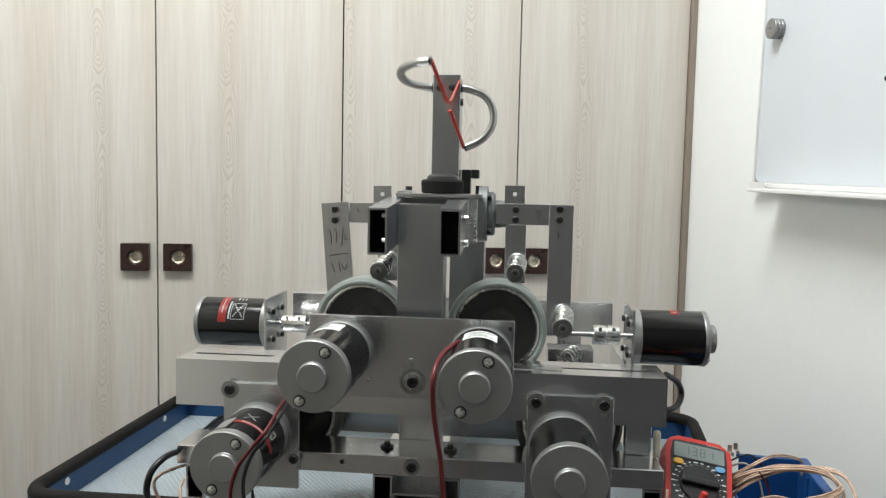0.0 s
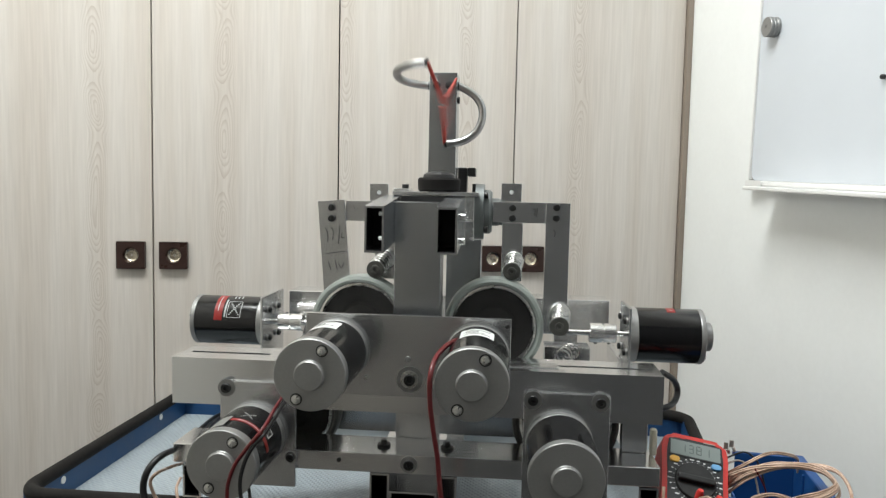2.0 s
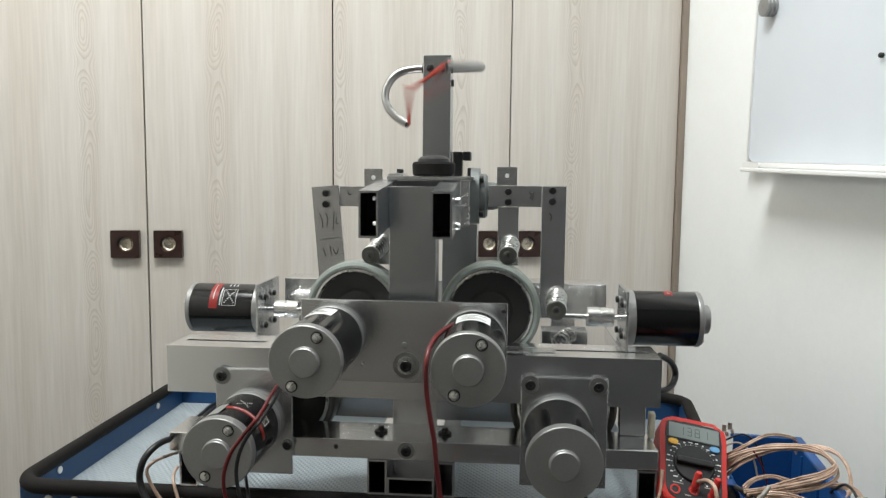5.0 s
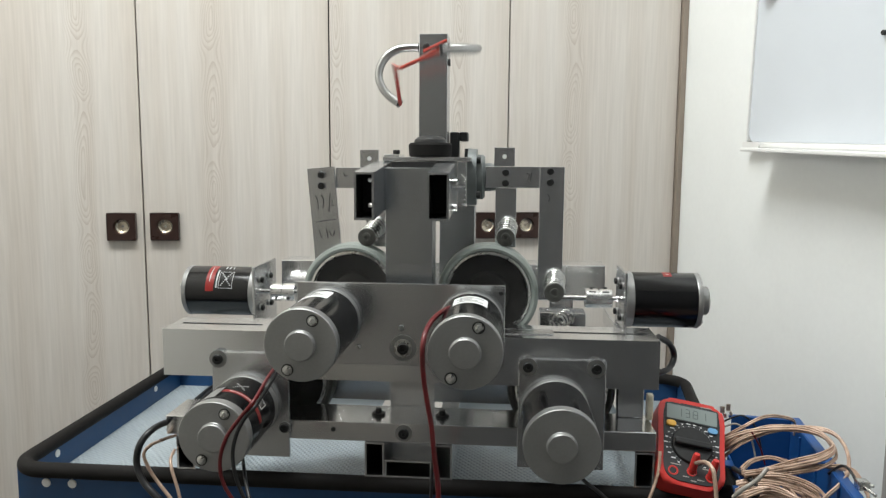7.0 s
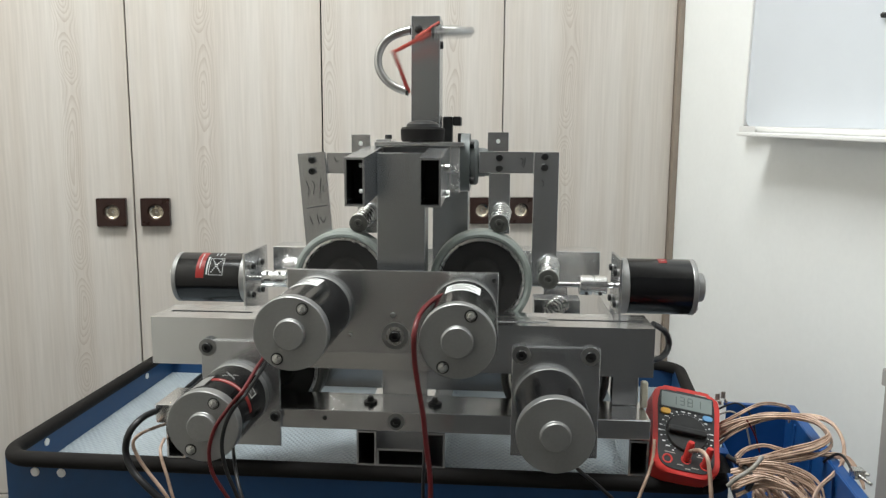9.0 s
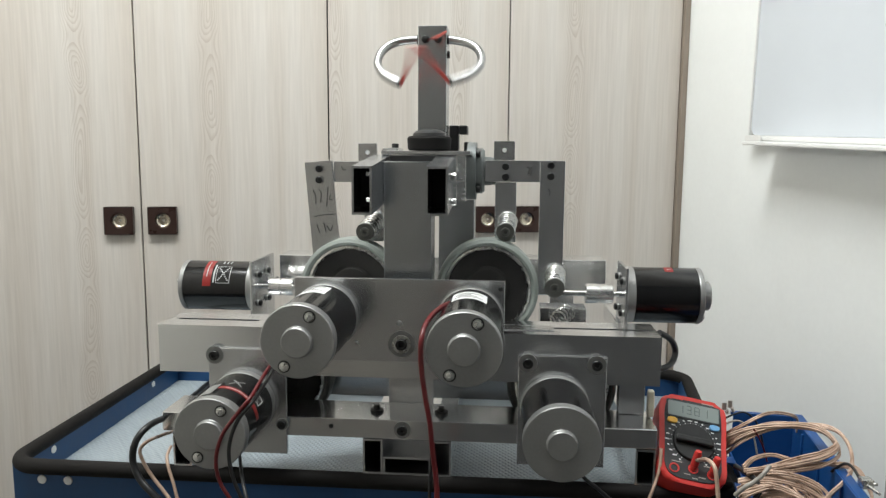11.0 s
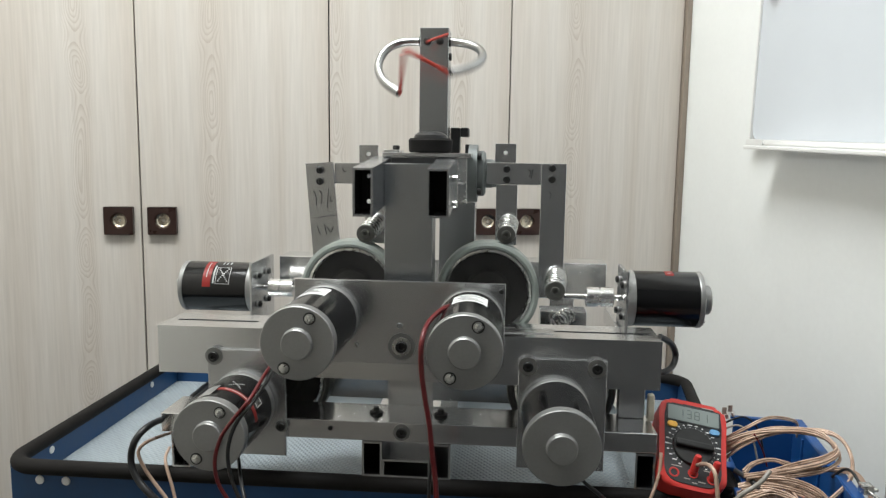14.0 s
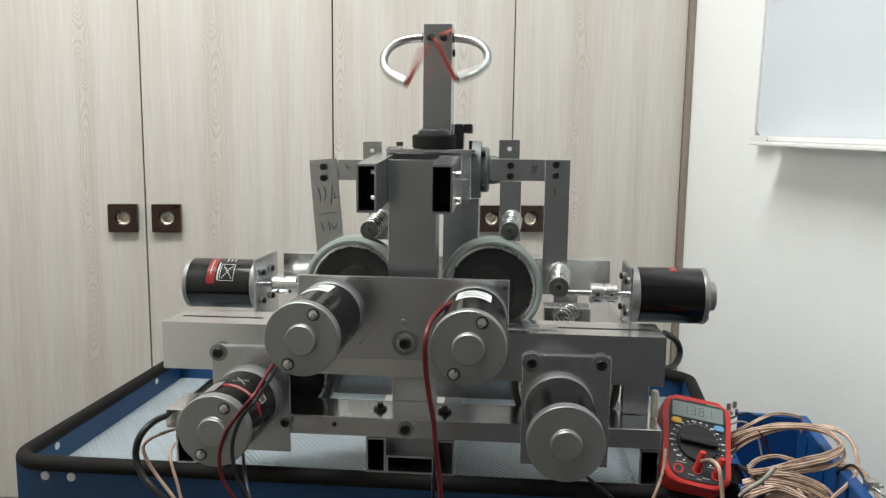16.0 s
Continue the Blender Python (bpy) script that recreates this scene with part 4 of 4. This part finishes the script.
CORD_AT = Vector((0.3495, 0.1235, 1.3740))
CORD = part("red_cord", sweep(bm_(), [(0, 0, 0), (0, 0, 0.02), (0, 0, 0.042)], 0.0018, 8, 4), REDT, rig, "thin red cord from the post to the tube", origin=(0, 0, 0))

# ---- wires ----
WIRES = {
    "red_UR": [(0.383, -0.050, 1.049), (0.365, -0.075, 1.048), (0.353, -0.125, 1.043), (0.349, -0.150, 1.028), (0.349, -0.150, 1.000), (0.353, -0.150, 0.970), (0.358, -0.150, 0.941), (0.361, -0.150, 0.911), (0.365, -0.150, 0.880), (0.366, -0.150, 0.850), (0.363, -0.140, 0.807)],
    "black_UR": [(0.360, -0.146, 0.915), (0.359, -0.146, 0.891), (0.358, -0.146, 0.872), (0.358, -0.146, 0.847), (0.361, -0.140, 0.807)],
    "red_LL": [(0.150, -0.012, 0.959), (0.162, -0.080, 0.965), (0.171, -0.150, 0.963), (0.154, -0.155, 0.941), (0.140, -0.155, 0.920), (0.133, -0.155, 0.895), (0.136, -0.155, 0.871), (0.148, -0.155, 0.850), (0.163, -0.150, 0.820)],
    "black_LL": [(0.153, -0.012, 0.954), (0.165, -0.080, 0.958), (0.173, -0.150, 0.958), (0.159, -0.155, 0.940), (0.150, -0.155, 0.920), (0.147, -0.155, 0.899), (0.151, -0.155, 0.875), (0.160, -0.155, 0.851), (0.169, -0.150, 0.820)],
    "black_LL2": [(0.103, -0.010, 0.848), (0.131, -0.080, 0.857), (0.148, -0.120, 0.856), (0.160, -0.140, 0.843), (0.172, -0.150, 0.820)],
    "thick_L": [(-0.010, 0.090, 0.847), (-0.002, 0.020, 0.871), (-0.001, -0.030, 0.880), (-0.009, -0.050, 0.868), (-0.015, -0.050, 0.843), (-0.005, -0.055, 0.822), (0.012, -0.060, 0.807), (0.033, -0.060, 0.787)],
    "cop_L1": [(-0.002, 0.040, 0.845), (-0.003, 0.000, 0.854), (-0.006, -0.030, 0.858), (-0.013, -0.035, 0.849), (-0.010, -0.035, 0.835), (0.000, -0.035, 0.817), (0.022, -0.040, 0.793), (0.037, -0.040, 0.770)],
    "cop_L2": [(0.010, 0.000, 0.840), (0.014, -0.020, 0.836), (0.020, -0.030, 0.826), (0.028, -0.035, 0.807), (0.036, -0.040, 0.784), (0.044, -0.040, 0.755)],
    "loop_R": [(0.638, 0.100, 0.982), (0.658, 0.120, 0.968), (0.667, 0.130, 0.950), (0.661, 0.120, 0.937), (0.645, 0.100, 0.934), (0.622, 0.090, 0.935)],
    "black_LR": [(0.526, -0.020, 0.837), (0.532, -0.040, 0.837), (0.544, -0.040, 0.828), (0.558, -0.040, 0.816), (0.577, -0.040, 0.799)],
    "lead1": [(0.660, -0.030, 0.862), (0.664, -0.055, 0.874), (0.668, -0.070, 0.872), (0.670, -0.075, 0.858), (0.672, -0.080, 0.831), (0.675, -0.080, 0.798)],
    "lead2": [(0.625, 0.000, 0.863), (0.622, -0.010, 0.843), (0.615, -0.020, 0.826), (0.605, -0.030, 0.806), (0.599, -0.030, 0.781)],
    "c1": [(0.712, 0.060, 0.857), (0.734, 0.050, 0.878), (0.761, 0.050, 0.892), (0.787, 0.060, 0.892), (0.809, 0.070, 0.883), (0.812, 0.075, 0.862)],
    "c2": [(0.710, 0.050, 0.844), (0.732, 0.040, 0.866), (0.762, 0.030, 0.883), (0.787, 0.010, 0.894), (0.805, -0.010, 0.897), (0.812, -0.030, 0.892), (0.805, -0.050, 0.889), (0.786, -0.060, 0.883), (0.760, -0.065, 0.877), (0.728, -0.070, 0.872), (0.701, -0.075, 0.869)],
    "c3": [(0.707, 0.045, 0.859), (0.737, 0.035, 0.878), (0.771, 0.020, 0.890), (0.803, 0.000, 0.899), (0.819, -0.015, 0.899), (0.826, -0.030, 0.891), (0.824, -0.050, 0.882), (0.813, -0.070, 0.872), (0.796, -0.090, 0.866), (0.775, -0.105, 0.858), (0.762, -0.120, 0.849)],
    "c4": [(0.704, -0.070, 0.863), (0.742, -0.065, 0.870), (0.780, -0.060, 0.875), (0.808, -0.060, 0.876), (0.821, -0.065, 0.872), (0.829, -0.070, 0.862), (0.833, -0.080, 0.850)],
    "c5": [(0.698, -0.070, 0.855), (0.721, -0.075, 0.866), (0.746, -0.080, 0.865), (0.766, -0.090, 0.860), (0.776, -0.100, 0.851), (0.778, -0.110, 0.838)],
    "c6": [(0.695, -0.085, 0.846), (0.716, -0.090, 0.858), (0.736, -0.100, 0.859), (0.750, -0.110, 0.855), (0.759, -0.120, 0.843)],
    "c7": [(0.706, -0.050, 0.864), (0.723, -0.030, 0.867), (0.746, -0.020, 0.868), (0.765, -0.020, 0.865), (0.786, -0.020, 0.855)],
    "g1": [(0.716, 0.060, 0.882), (0.737, 0.060, 0.891), (0.751, 0.060, 0.884), (0.760, 0.060, 0.870), (0.764, 0.055, 0.850)],
    "g2": [(0.697, -0.050, 0.866), (0.703, -0.070, 0.867), (0.710, -0.080, 0.863), (0.713, -0.085, 0.855), (0.706, -0.090, 0.845)],
    "g3": [(0.743, 0.032, 0.880), (0.749, 0.030, 0.870), (0.755, 0.030, 0.858), (0.761, 0.030, 0.839)],
    "g4": [(0.684, -0.095, 0.852), (0.691, -0.100, 0.863), (0.702, -0.100, 0.871), (0.710, -0.100, 0.879), (0.718, -0.095, 0.887)],
}
for key, radius, material, label in (("red_UR", 0.0028, WIRE_R, "dark red wire hanging from a motor"), ("black_UR", 0.0018, WIRE_K, "black wire hanging beside the red one"),
                                     ("red_LL", 0.0021, WIRE_R, "dark red wire hanging from a motor"), ("black_LL", 0.0021, WIRE_K, "black wire hanging from a motor"), ("black_LL2", 0.002, WIRE_K, "black wire hanging under a motor"),
                                     ("thick_L", 0.0042, WIRE_K, "thick black cable bent over the cart rim"), ("cop_L1", 0.0022, COPPER, "copper-coloured clear wire over the cart rim"), ("cop_L2", 0.002, COPPER, "copper-coloured clear wire over the cart rim"),
                                     ("loop_R", 0.0042, WIRE_K, "black cable loop at the bar end"), ("black_LR", 0.0022, WIRE_K, "black wire hanging under a motor")):
    part("wire", sweep(bm_(), WIRES[key], radius, 8, 8), material, rig, label)

for dx in (0.0, 0.012):
    ob = part("tray_cable", sweep(bm_(), [(-0.115 + dx, 0.51, 0.7680), (-0.136 + dx, 0.482, 0.7680), (-0.137 + dx, 0.426, 0.7680), (-0.131 + dx, 0.362, 0.7680), (-0.10 + dx, 0.29, 0.7680), (-0.06 + dx, 0.24, 0.7680)], 0.0036, 8, 8), WIRE_K)
    tagged(ob, "black cable lying on the ribbed tray mat", "cable")

# ---- multimeter leaning on the cart corner ----
meter = thing("multimeter", (0, 0, 0), "red and dark grey digital multimeter leaning on the cart rim", "multimeter")
meter.matrix_world = Matrix.Translation((0.6670, 0.020, 0.8670)) @ Matrix.Rotation(radians(8.2), 4, "Z") @ Matrix.Rotation(radians(43.3), 4, "X") @ Matrix.Rotation(radians(-14.5), 4, "Z") @ Matrix.Diagonal((1.068, 1.045, 1.05, 1))


def slab(outline, z0, z1, bevel=0.0):
    t = bm_()
    a = [t.verts.new((x, y, z0)) for x, y in outline]
    b = [t.verts.new((x, y, z1)) for x, y in outline]
    t.faces.new(a[::-1])
    top = t.faces.new(b)
    for i in range(len(a)):
        j = (i + 1) % len(a)
        t.faces.new([a[i], a[j], b[j], b[i]])
    if bevel:
        bmesh.ops.bevel(t, geom=list(top.edges), offset=bevel, segments=3, affect="EDGES", profile=0.6)
    return t


case = []
for k in range(48):
    a = 2 * math.pi * k / 48
    ca, sa = math.cos(a), math.sin(a)
    e = 0.30 if sa > 0 else 0.44
    x = 0.0395 * math.copysign(abs(ca) ** e, ca)
    y = 0.0565 * math.copysign(abs(sa) ** e, sa)
    x *= 1 - 0.05 * math.exp(-((y + 0.012) / 0.02) ** 2)
    case.append((x, y))
body = sub("case", slab(case, -0.030, 0.0, 0.005), METER, meter, "red rubbery case")
face = []
for x, y in case:
    face.append((x * 0.84, y * 0.90))
dark = sub("face", slab(face, 0.0001, 0.0012, 0.0005), METERD, meter, "dark grey front panel")
sub("display_frame", slab(round_rect(-0.0315, 0.0315, 0.0250, 0.0480, 0.002), 0.0013, 0.0024, 0.0006), METERD, meter)
lcd = sub("display", slab(round_rect(-0.0295, 0.0295, 0.0268, 0.0462, 0.001), 0.0025, 0.0028), LCD, meter, "grey-green display")
# seven-segment digits: 1 3 8 1
SEG = {"1": "bc", "3": "abgcd", "8": "abcdefg"}
dx = -0.017
for ch in "1381":
    w, hh = 0.0042, 0.0105
    zx, zy = dx, 0.0312
    lay = {"a": (zx, zx + w, zy + hh, zy + hh + 0.001), "g": (zx, zx + w, zy + hh / 2, zy + hh / 2 + 0.001), "d": (zx, zx + w, zy, zy + 0.001),
           "b": (zx + w, zx + w + 0.001, zy + hh / 2, zy + hh), "c": (zx + w, zx + w + 0.001, zy, zy + hh / 2), "e": (zx - 0.001, zx, zy, zy + hh / 2), "f": (zx - 0.001, zx, zy + hh / 2, zy + hh)}
    bm = bm_()
    for g in SEG[ch]:
        x0, x1, y0, y1 = lay[g]
        box(bm, x0, x1, y0, y1, 0.00282, 0.0030, 0)
    sub("digit", bm, DIGIT, lcd)
    dx += 0.0095
sub("badge", slab(round_rect(-0.026, -0.012, 0.0497, 0.0514, 0.0006), 0.0013, 0.0017), METER, meter, "red badge")
sub("badge", slab(round_rect(0.010, 0.024, 0.0498, 0.0509, 0.0005), 0.0013, 0.0017), GREYJ, meter, "grey badge")
sub("button", slab(round_rect(-0.0300, -0.0185, 0.0165, 0.0235, 0.003), 0.0013, 0.0040, 0.001), YELL, meter, "yellow push button")
sub("button", slab(round_rect(0.0185, 0.0300, 0.0165, 0.0235, 0.003), 0.0013, 0.0040, 0.001), LBLUE, meter, "light blue push button")
dial = sub("dial", lathe(bm_(), [(0, 0.0013), (0.0235, 0.0013), (0.0235, 0.0035), (0.0225, 0.0048), (0, 0.0050)], Matrix.Translation((0, -0.004, 0)), 48), DARK, meter, "round black selector dial")
sub("dial_grip", box(bm_(), -0.0215, 0.0215, -0.0085, -0.0005, 0.0048, 0.0120, 0.002), DARK, dial)
for k in range(22):
    a = radians(-60 + 300 * k / 21)
    x, y = 0.0252 * math.cos(a), -0.004 + 0.0248 * math.sin(a)
    sub("tick", box(bm_(), x - 0.0005, x + 0.0005, y - 0.0005, y + 0.0005, 0.0012, 0.0014, 0), WHITE, dark)
    x, y = 0.0295 * math.cos(a), -0.004 + 0.0280 * math.sin(a)
    w = 0.0011 + 0.0007 * (k % 3)
    sub("mark", box(bm_(), x - w, x + w, y - 0.0007, y + 0.0007, 0.0012, 0.0014, 0), WHITE, dark)
for x, y, w in ((-0.018, -0.0315, 0.006), (-0.0065, -0.0445, 0.0035), (0.010, -0.0455, 0.004), (0.017, -0.0305, 0.005), (0.002, -0.0480, 0.003)):
    sub("mark", box(bm_(), x - w, x + w, y - 0.0006, y + 0.0006, 0.0012, 0.0014, 0), GREYJ, dark)
for x, y in ((-0.021, -0.040), (0.0, -0.037), (0.021, -0.040)):
    sub("socket", lathe(bm_(), [(0.0058, 0.0012), (0.0058, 0.0022), (0.0042, 0.0022), (0.0036, 0.0005), (0, 0.0004)], Matrix.Translation((x, y, 0)), 20), METER, meter, "red ringed socket")
for x, y in ((0.0, -0.037), (0.021, -0.040)):
    pm = Matrix.Translation((x, y, 0.0008)) @ Matrix.Rotation(radians(-30), 4, "X")
    sub("plug", lathe(bm_(), [(0, 0), (0.0036, 0), (0.0036, 0.004), (0.0045, 0.006), (0.0042, 0.022), (0.0032, 0.025), (0, 0.0252)], pm, 18), METER, meter, "red banana plug")
# added pad in place of the cart rim's bulky black corner
tuck = thing("rim_corner_pad", (0.675, 0.04, 0.815), "black rubber pad under the meter, standing in for the thick rim corner", "pouch")
bm = bm_()
box(bm, 0.635, 0.712, -0.004, 0.068, 0.8155, 0.826, 0.004)
part("pad", bm, RUBBER, tuck)
lead_r = part("meter_lead", sweep(bm_(), WIRES["lead1"], 0.0024, 8, 8), COPPER, None)
tagged(lead_r, "clear copper test lead hanging from the meter", "cable")
lead_k = part("meter_lead", sweep(bm_(), WIRES["lead2"], 0.002, 8, 8), COPPER, None)
tagged(lead_k, "clear copper wire hanging beside the meter", "cable")
part("connector", box(bm_(), 0.6150, 0.6235, 0.040, 0.051, 0.8865, 0.921, 0.0025), CONN, rig, "yellowed white connector block")

# ---- blue bin with coiled wire beside the cart ----
bin_ = thing("storage_bin", (0.775, -0.05, 0.78), "blue plastic storage bin hooked on the cart side, full of wire", "bin")
bin_.matrix_world = Matrix.Translation((0.7660, -0.028, 0.78)) @ Matrix.Rotation(radians(-6.5), 4, "Z")
bw, bd, bh, bt = 0.0405, 0.142, 0.091, 0.0025
for nm, b in (("side_wall", (-bw, -bw + bt, -bd, bd, 0, 0.036)), ("side_wall", (bw - bt, bw, -bd, bd, 0, bh)), ("end_wall", (-bw + bt, bw - bt, bd - bt, bd, 0, bh)), ("end_wall", (-bw + bt, bw - bt, -bd, -bd + bt, 0, 0.055)), ("bottom", (-bw + bt, bw - bt, -bd + bt, bd - bt, 0, bt))):
    sub(nm, box(bm_(), *b, 0.0006), BINB, bin_)
sub("lip", box(bm_(), bw - 0.0015, bw + 0.010, -bd, bd + 0.006, bh - 0.004, bh + 0.001, 0.001), BINB, bin_)
sub("lip", box(bm_(), -bw, bw - 0.0016, bd + 0.0001, bd + 0.006, bh - 0.005, bh, 0.001), BINB, bin_)
sub("skirt", box(bm_(), bw + 0.0075, bw + 0.010, -bd, bd + 0.006, bh - 0.016, bh - 0.0041, 0.0006), BINB, bin_)
for y in (-0.06, 0.02, 0.09):
    sub("rib", box(bm_(), bw - bt - 0.003, bw - bt - 0.0001, y, y + 0.004, bt + 0.0001, bh - 0.006, 0.0006), BINB, bin_)
for y in (0.02, 0.10):
    sub("hook", box(bm_(), -bw - 0.012, -bw + 0.001, y, y + 0.02, 0.030, 0.036, 0.001), BINB, bin_)
coil = thing("wire_coil", (0.766, -0.03, 0.79), "tangled coil of clear-jacketed copper twin wire in the bin", "cable")
rng = random.Random(5)
for key, count, spread in (("c1", 1, 0), ("c2", 7, 1), ("c3", 2, 0.45), ("c4", 3, 0.6), ("c5", 11, 1.5), ("c6", 9, 1.6), ("c7", 2, 0.4)):
    for k in range(count):
        f = (k + 0.5) / count * 2 - 1
        o = Vector((rng.uniform(-1, 1) * 0.003, rng.uniform(-1, 1) * 0.005, f * 0.0062)) * spread
        pts = []
        for i, p in enumerate(WIRES[key]):
            # the strands of a bundle part and close along it
            pts.append(Vector(p) + o * (0.55 + 0.45 * math.cos(i * 0.9 + k)) + Vector((rng.uniform(-1, 1), rng.uniform(-1, 1), rng.uniform(-1, 1))) * 0.0011)
        if key in ("c1", "c2", "c3"):
            pts.insert(0, pts[0] + Vector((-0.028, 0.012, -0.022)))
        # twin wire: two cores side by side
        bm = bm_()
        for e in (-1, 1):
            sweep(bm, [p + Vector((0, 0.0006 * e, 0.0010 * e)) for p in pts], 0.00125, 6, 8)
        part("strand", bm, COPPER, coil)
for k in range(26):
    # lower turns lying in the bin
    a0, rx, ry = rng.uniform(0, 6.28), rng.uniform(0.014, 0.030), rng.uniform(0.04, 0.085)
    z = 0.790 + 0.0019 * k
    pts = [(0.764 + rx * math.cos(a0 + t * 0.5) - 0.006, -0.070 + ry * math.sin(a0 + t * 0.5), z + 0.006 * math.sin(t * 1.3 + k)) for t in range(11)]
    part("strand", sweep(bm_(), pts, 0.0019, 7, 6), COPPER, coil)
for key, r_, material, label in (("g1", 0.0013, WIRE_K, "thin dark lead with a metal lug"), ("g2", 0.0030, WIRE_K, "black jacketed lead"), ("g3", 0.0011, WIRE_R, "thin red lead"), ("g4", 0.0024, GREYJ, "grey jacketed lead")):
    part("strand", sweep(bm_(), WIRES[key], r_, 8, 8), material, coil, label)
part("strand", sweep(bm_(), [Vector(p) + Vector((-0.008, -0.004, -0.010)) for p in WIRES["g1"]], 0.0013, 8, 8), GREYJ, coil, "thin grey lead with a metal lug")
for x, z, dx in ((0.7195, 0.888, -0.005), (0.7265, 0.891, -0.005)):
    lug = part("lug", rod(bm_(), (x, 0.060, z), (x + dx * 0.5, 0.060, z + 0.006), 0.0022, 10), STEEL, coil, "metal lug end")
    part("blade", box(bm_(), x + dx - 0.0028, x + dx + 0.0028, 0.0588, 0.0600, z + 0.0058, z + 0.0150, 0.0004), STEEL, lug)

lug_r = thing("terminal", (0.822, -0.105, 0.872), "small metal cable terminals on the bin edge", "connector")
part("block", box(bm_(), 0.806, 0.818, -0.112, -0.100, 0.8722, 0.882, 0.001), STEEL, lug_r)
part("pin", rod(bm_(), (0.815, -0.108, 0.878), (0.820, -0.114, 0.879), 0.0018, 10), STEEL, lug_r)
part("pin", rod(bm_(), (0.812, -0.112, 0.876), (0.817, -0.126, 0.874), 0.0018, 10), STEEL, lug_r)
part("lead", sweep(bm_(), [(0.809, -0.101, 0.877), (0.808, -0.085, 0.884), (0.806, -0.070, 0.882), (0.800, -0.055, 0.866)], 0.0016, 7, 6), WIRE_K, lug_r, "thin dark lead")

# grey cabinet below the whiteboard
cab = thing("side_cabinet", (0, 0, 0), "plain taupe-grey cabinet standing against the painted wall", "cabinet")
cab.matrix_world = ROOM @ pose(1.192, -1.243, 0)
sub("body", box(bm_(), -0.076, 0.0790, -0.30, 0.30, 0.001, 0.93, 0.002), CABG, cab)
sub("top", box(bm_(), -0.079, 0.0795, -0.303, 0.303, 0.9302, 0.952, 0.002), CABG, cab)

# ---- magnets on the whiteboard ----
def magnet(v, z, R, layers, material, label):
    mg = thing("magnet", (0, 0, 0), label, "magnet")
    mg.matrix_world = ROOM @ pose(U1 - 0.0122, v, z, 0, -90, 0)
    for k in range(layers):
        sub("disc", lathe(bm_(), [(0, 0.007 * k), (R - 0.001, 0.007 * k), (R, 0.007 * k + 0.001), (R, 0.007 * k + 0.0055), (R - 0.001, 0.007 * k + 0.0065), (0.003, 0.007 * k + 0.0065), (0.003, 0.007 * k + 0.0055), (0, 0.007 * k + 0.0055)], Matrix.Identity(4), 32), material, mg)


magnet(-0.394, 1.548, 0.019, 3, SILVER, "stack of grey disc magnets on the whiteboard")
magnet(-0.70, 1.408, 0.004, 1, DARK, "tiny black magnet on the whiteboard")


def motions():
    """The two hoses rock in turn about the axle at the post's top, the couplings and wheels turn."""
    def between(t, table):
        for (a, x), (b, y) in zip(table, table[1:]):
            if t <= b:
                return x + (y - x) * (t - a) / (b - a)
        return table[-1][1]

    turns = ((0, 0.0), (8.5, 12.94), (9.0, 13.60), (11.5, 17.50), (12.5, 19.02), (13.5, 20.53), (16.0, 24.28))
    # how far each hose leans outwards while it hangs, in degrees
    lean_out = (((0, -4), (4, 0), (7, 8), (9, -10), (11.3, 16), (16, 10)), ((0, -8), (2, -24), (4, 0), (6.5, -10), (8.5, -18), (11.5, 5), (16, 5)))
    times = [round(0.06 * k, 3) for k in range(267)]
    rows_h, rows_l, rows_c = ([], []), ([], []), []
    base = ORIGIN[rig]
    for t in times:
        c = math.cos(2 * math.pi * between(t, turns))
        top = 104 - 24 * min(1.0, max(0.0, (t - 3.0) / 8.0))
        raised = ((1 + c) / 2, (1 - c) / 2)
        tips = []
        for k, (h, side, root, tip) in enumerate(HOSES):
            turn = Matrix.Rotation(radians(-2 - top * raised[k]), 4, "X") @ Matrix.Rotation(radians(-side * (between(t, lean_out[k]) * (1 - raised[k]) - 16 * raised[k])), 4, "Y")
            rows_h[k].append((t, Matrix.Translation(root - base) @ turn))
            tips.append(root - base + turn @ tip)
        mid, span = (tips[0] + tips[1]) / 2, tips[1] - tips[0]
        bow = Vector((0, -0.6, 0.7))
        bow = (bow - span * (bow.dot(span) / span.length_squared)).normalized()
        knot = mid + bow * math.sqrt(max(1e-9, LINK ** 2 - (span.length / 2) ** 2))
        rows_c.append((t, Matrix.Translation(CORD_AT - base) @ (knot - CORD_AT + base).to_track_quat("Z", "Y").to_matrix().to_4x4()))
        for k in range(2):
            rows_l[k].append((t, Matrix.Translation(tips[k]) @ (knot - tips[k]).to_track_quat("Z", "Y").to_matrix().to_4x4()))
    walk(CORD, rows_c)
    for k in range(2):
        walk(HOSES[k][0], rows_h[k])
        walk(LINKS[k], rows_l[k])
    for c, rate in ((COUPL, 320.0), (COUPR, 250.0)):
        at = ORIGIN[c] - base
        walk(c, [(round(0.2 * k, 3), Matrix.Translation(at) @ Matrix.Rotation(radians(0.2 * k * rate), 4, "X")) for k in range(81)])
    for w, rate in zip(WHEELS, (150.0, -150.0, -150.0, 150.0)):
        at = ORIGIN[w] - base
        walk(w, [(round(0.4 * k, 3), Matrix.Translation(at) @ Matrix.Rotation(radians(0.4 * k * rate), 4, "Y")) for k in range(41)])


motions()
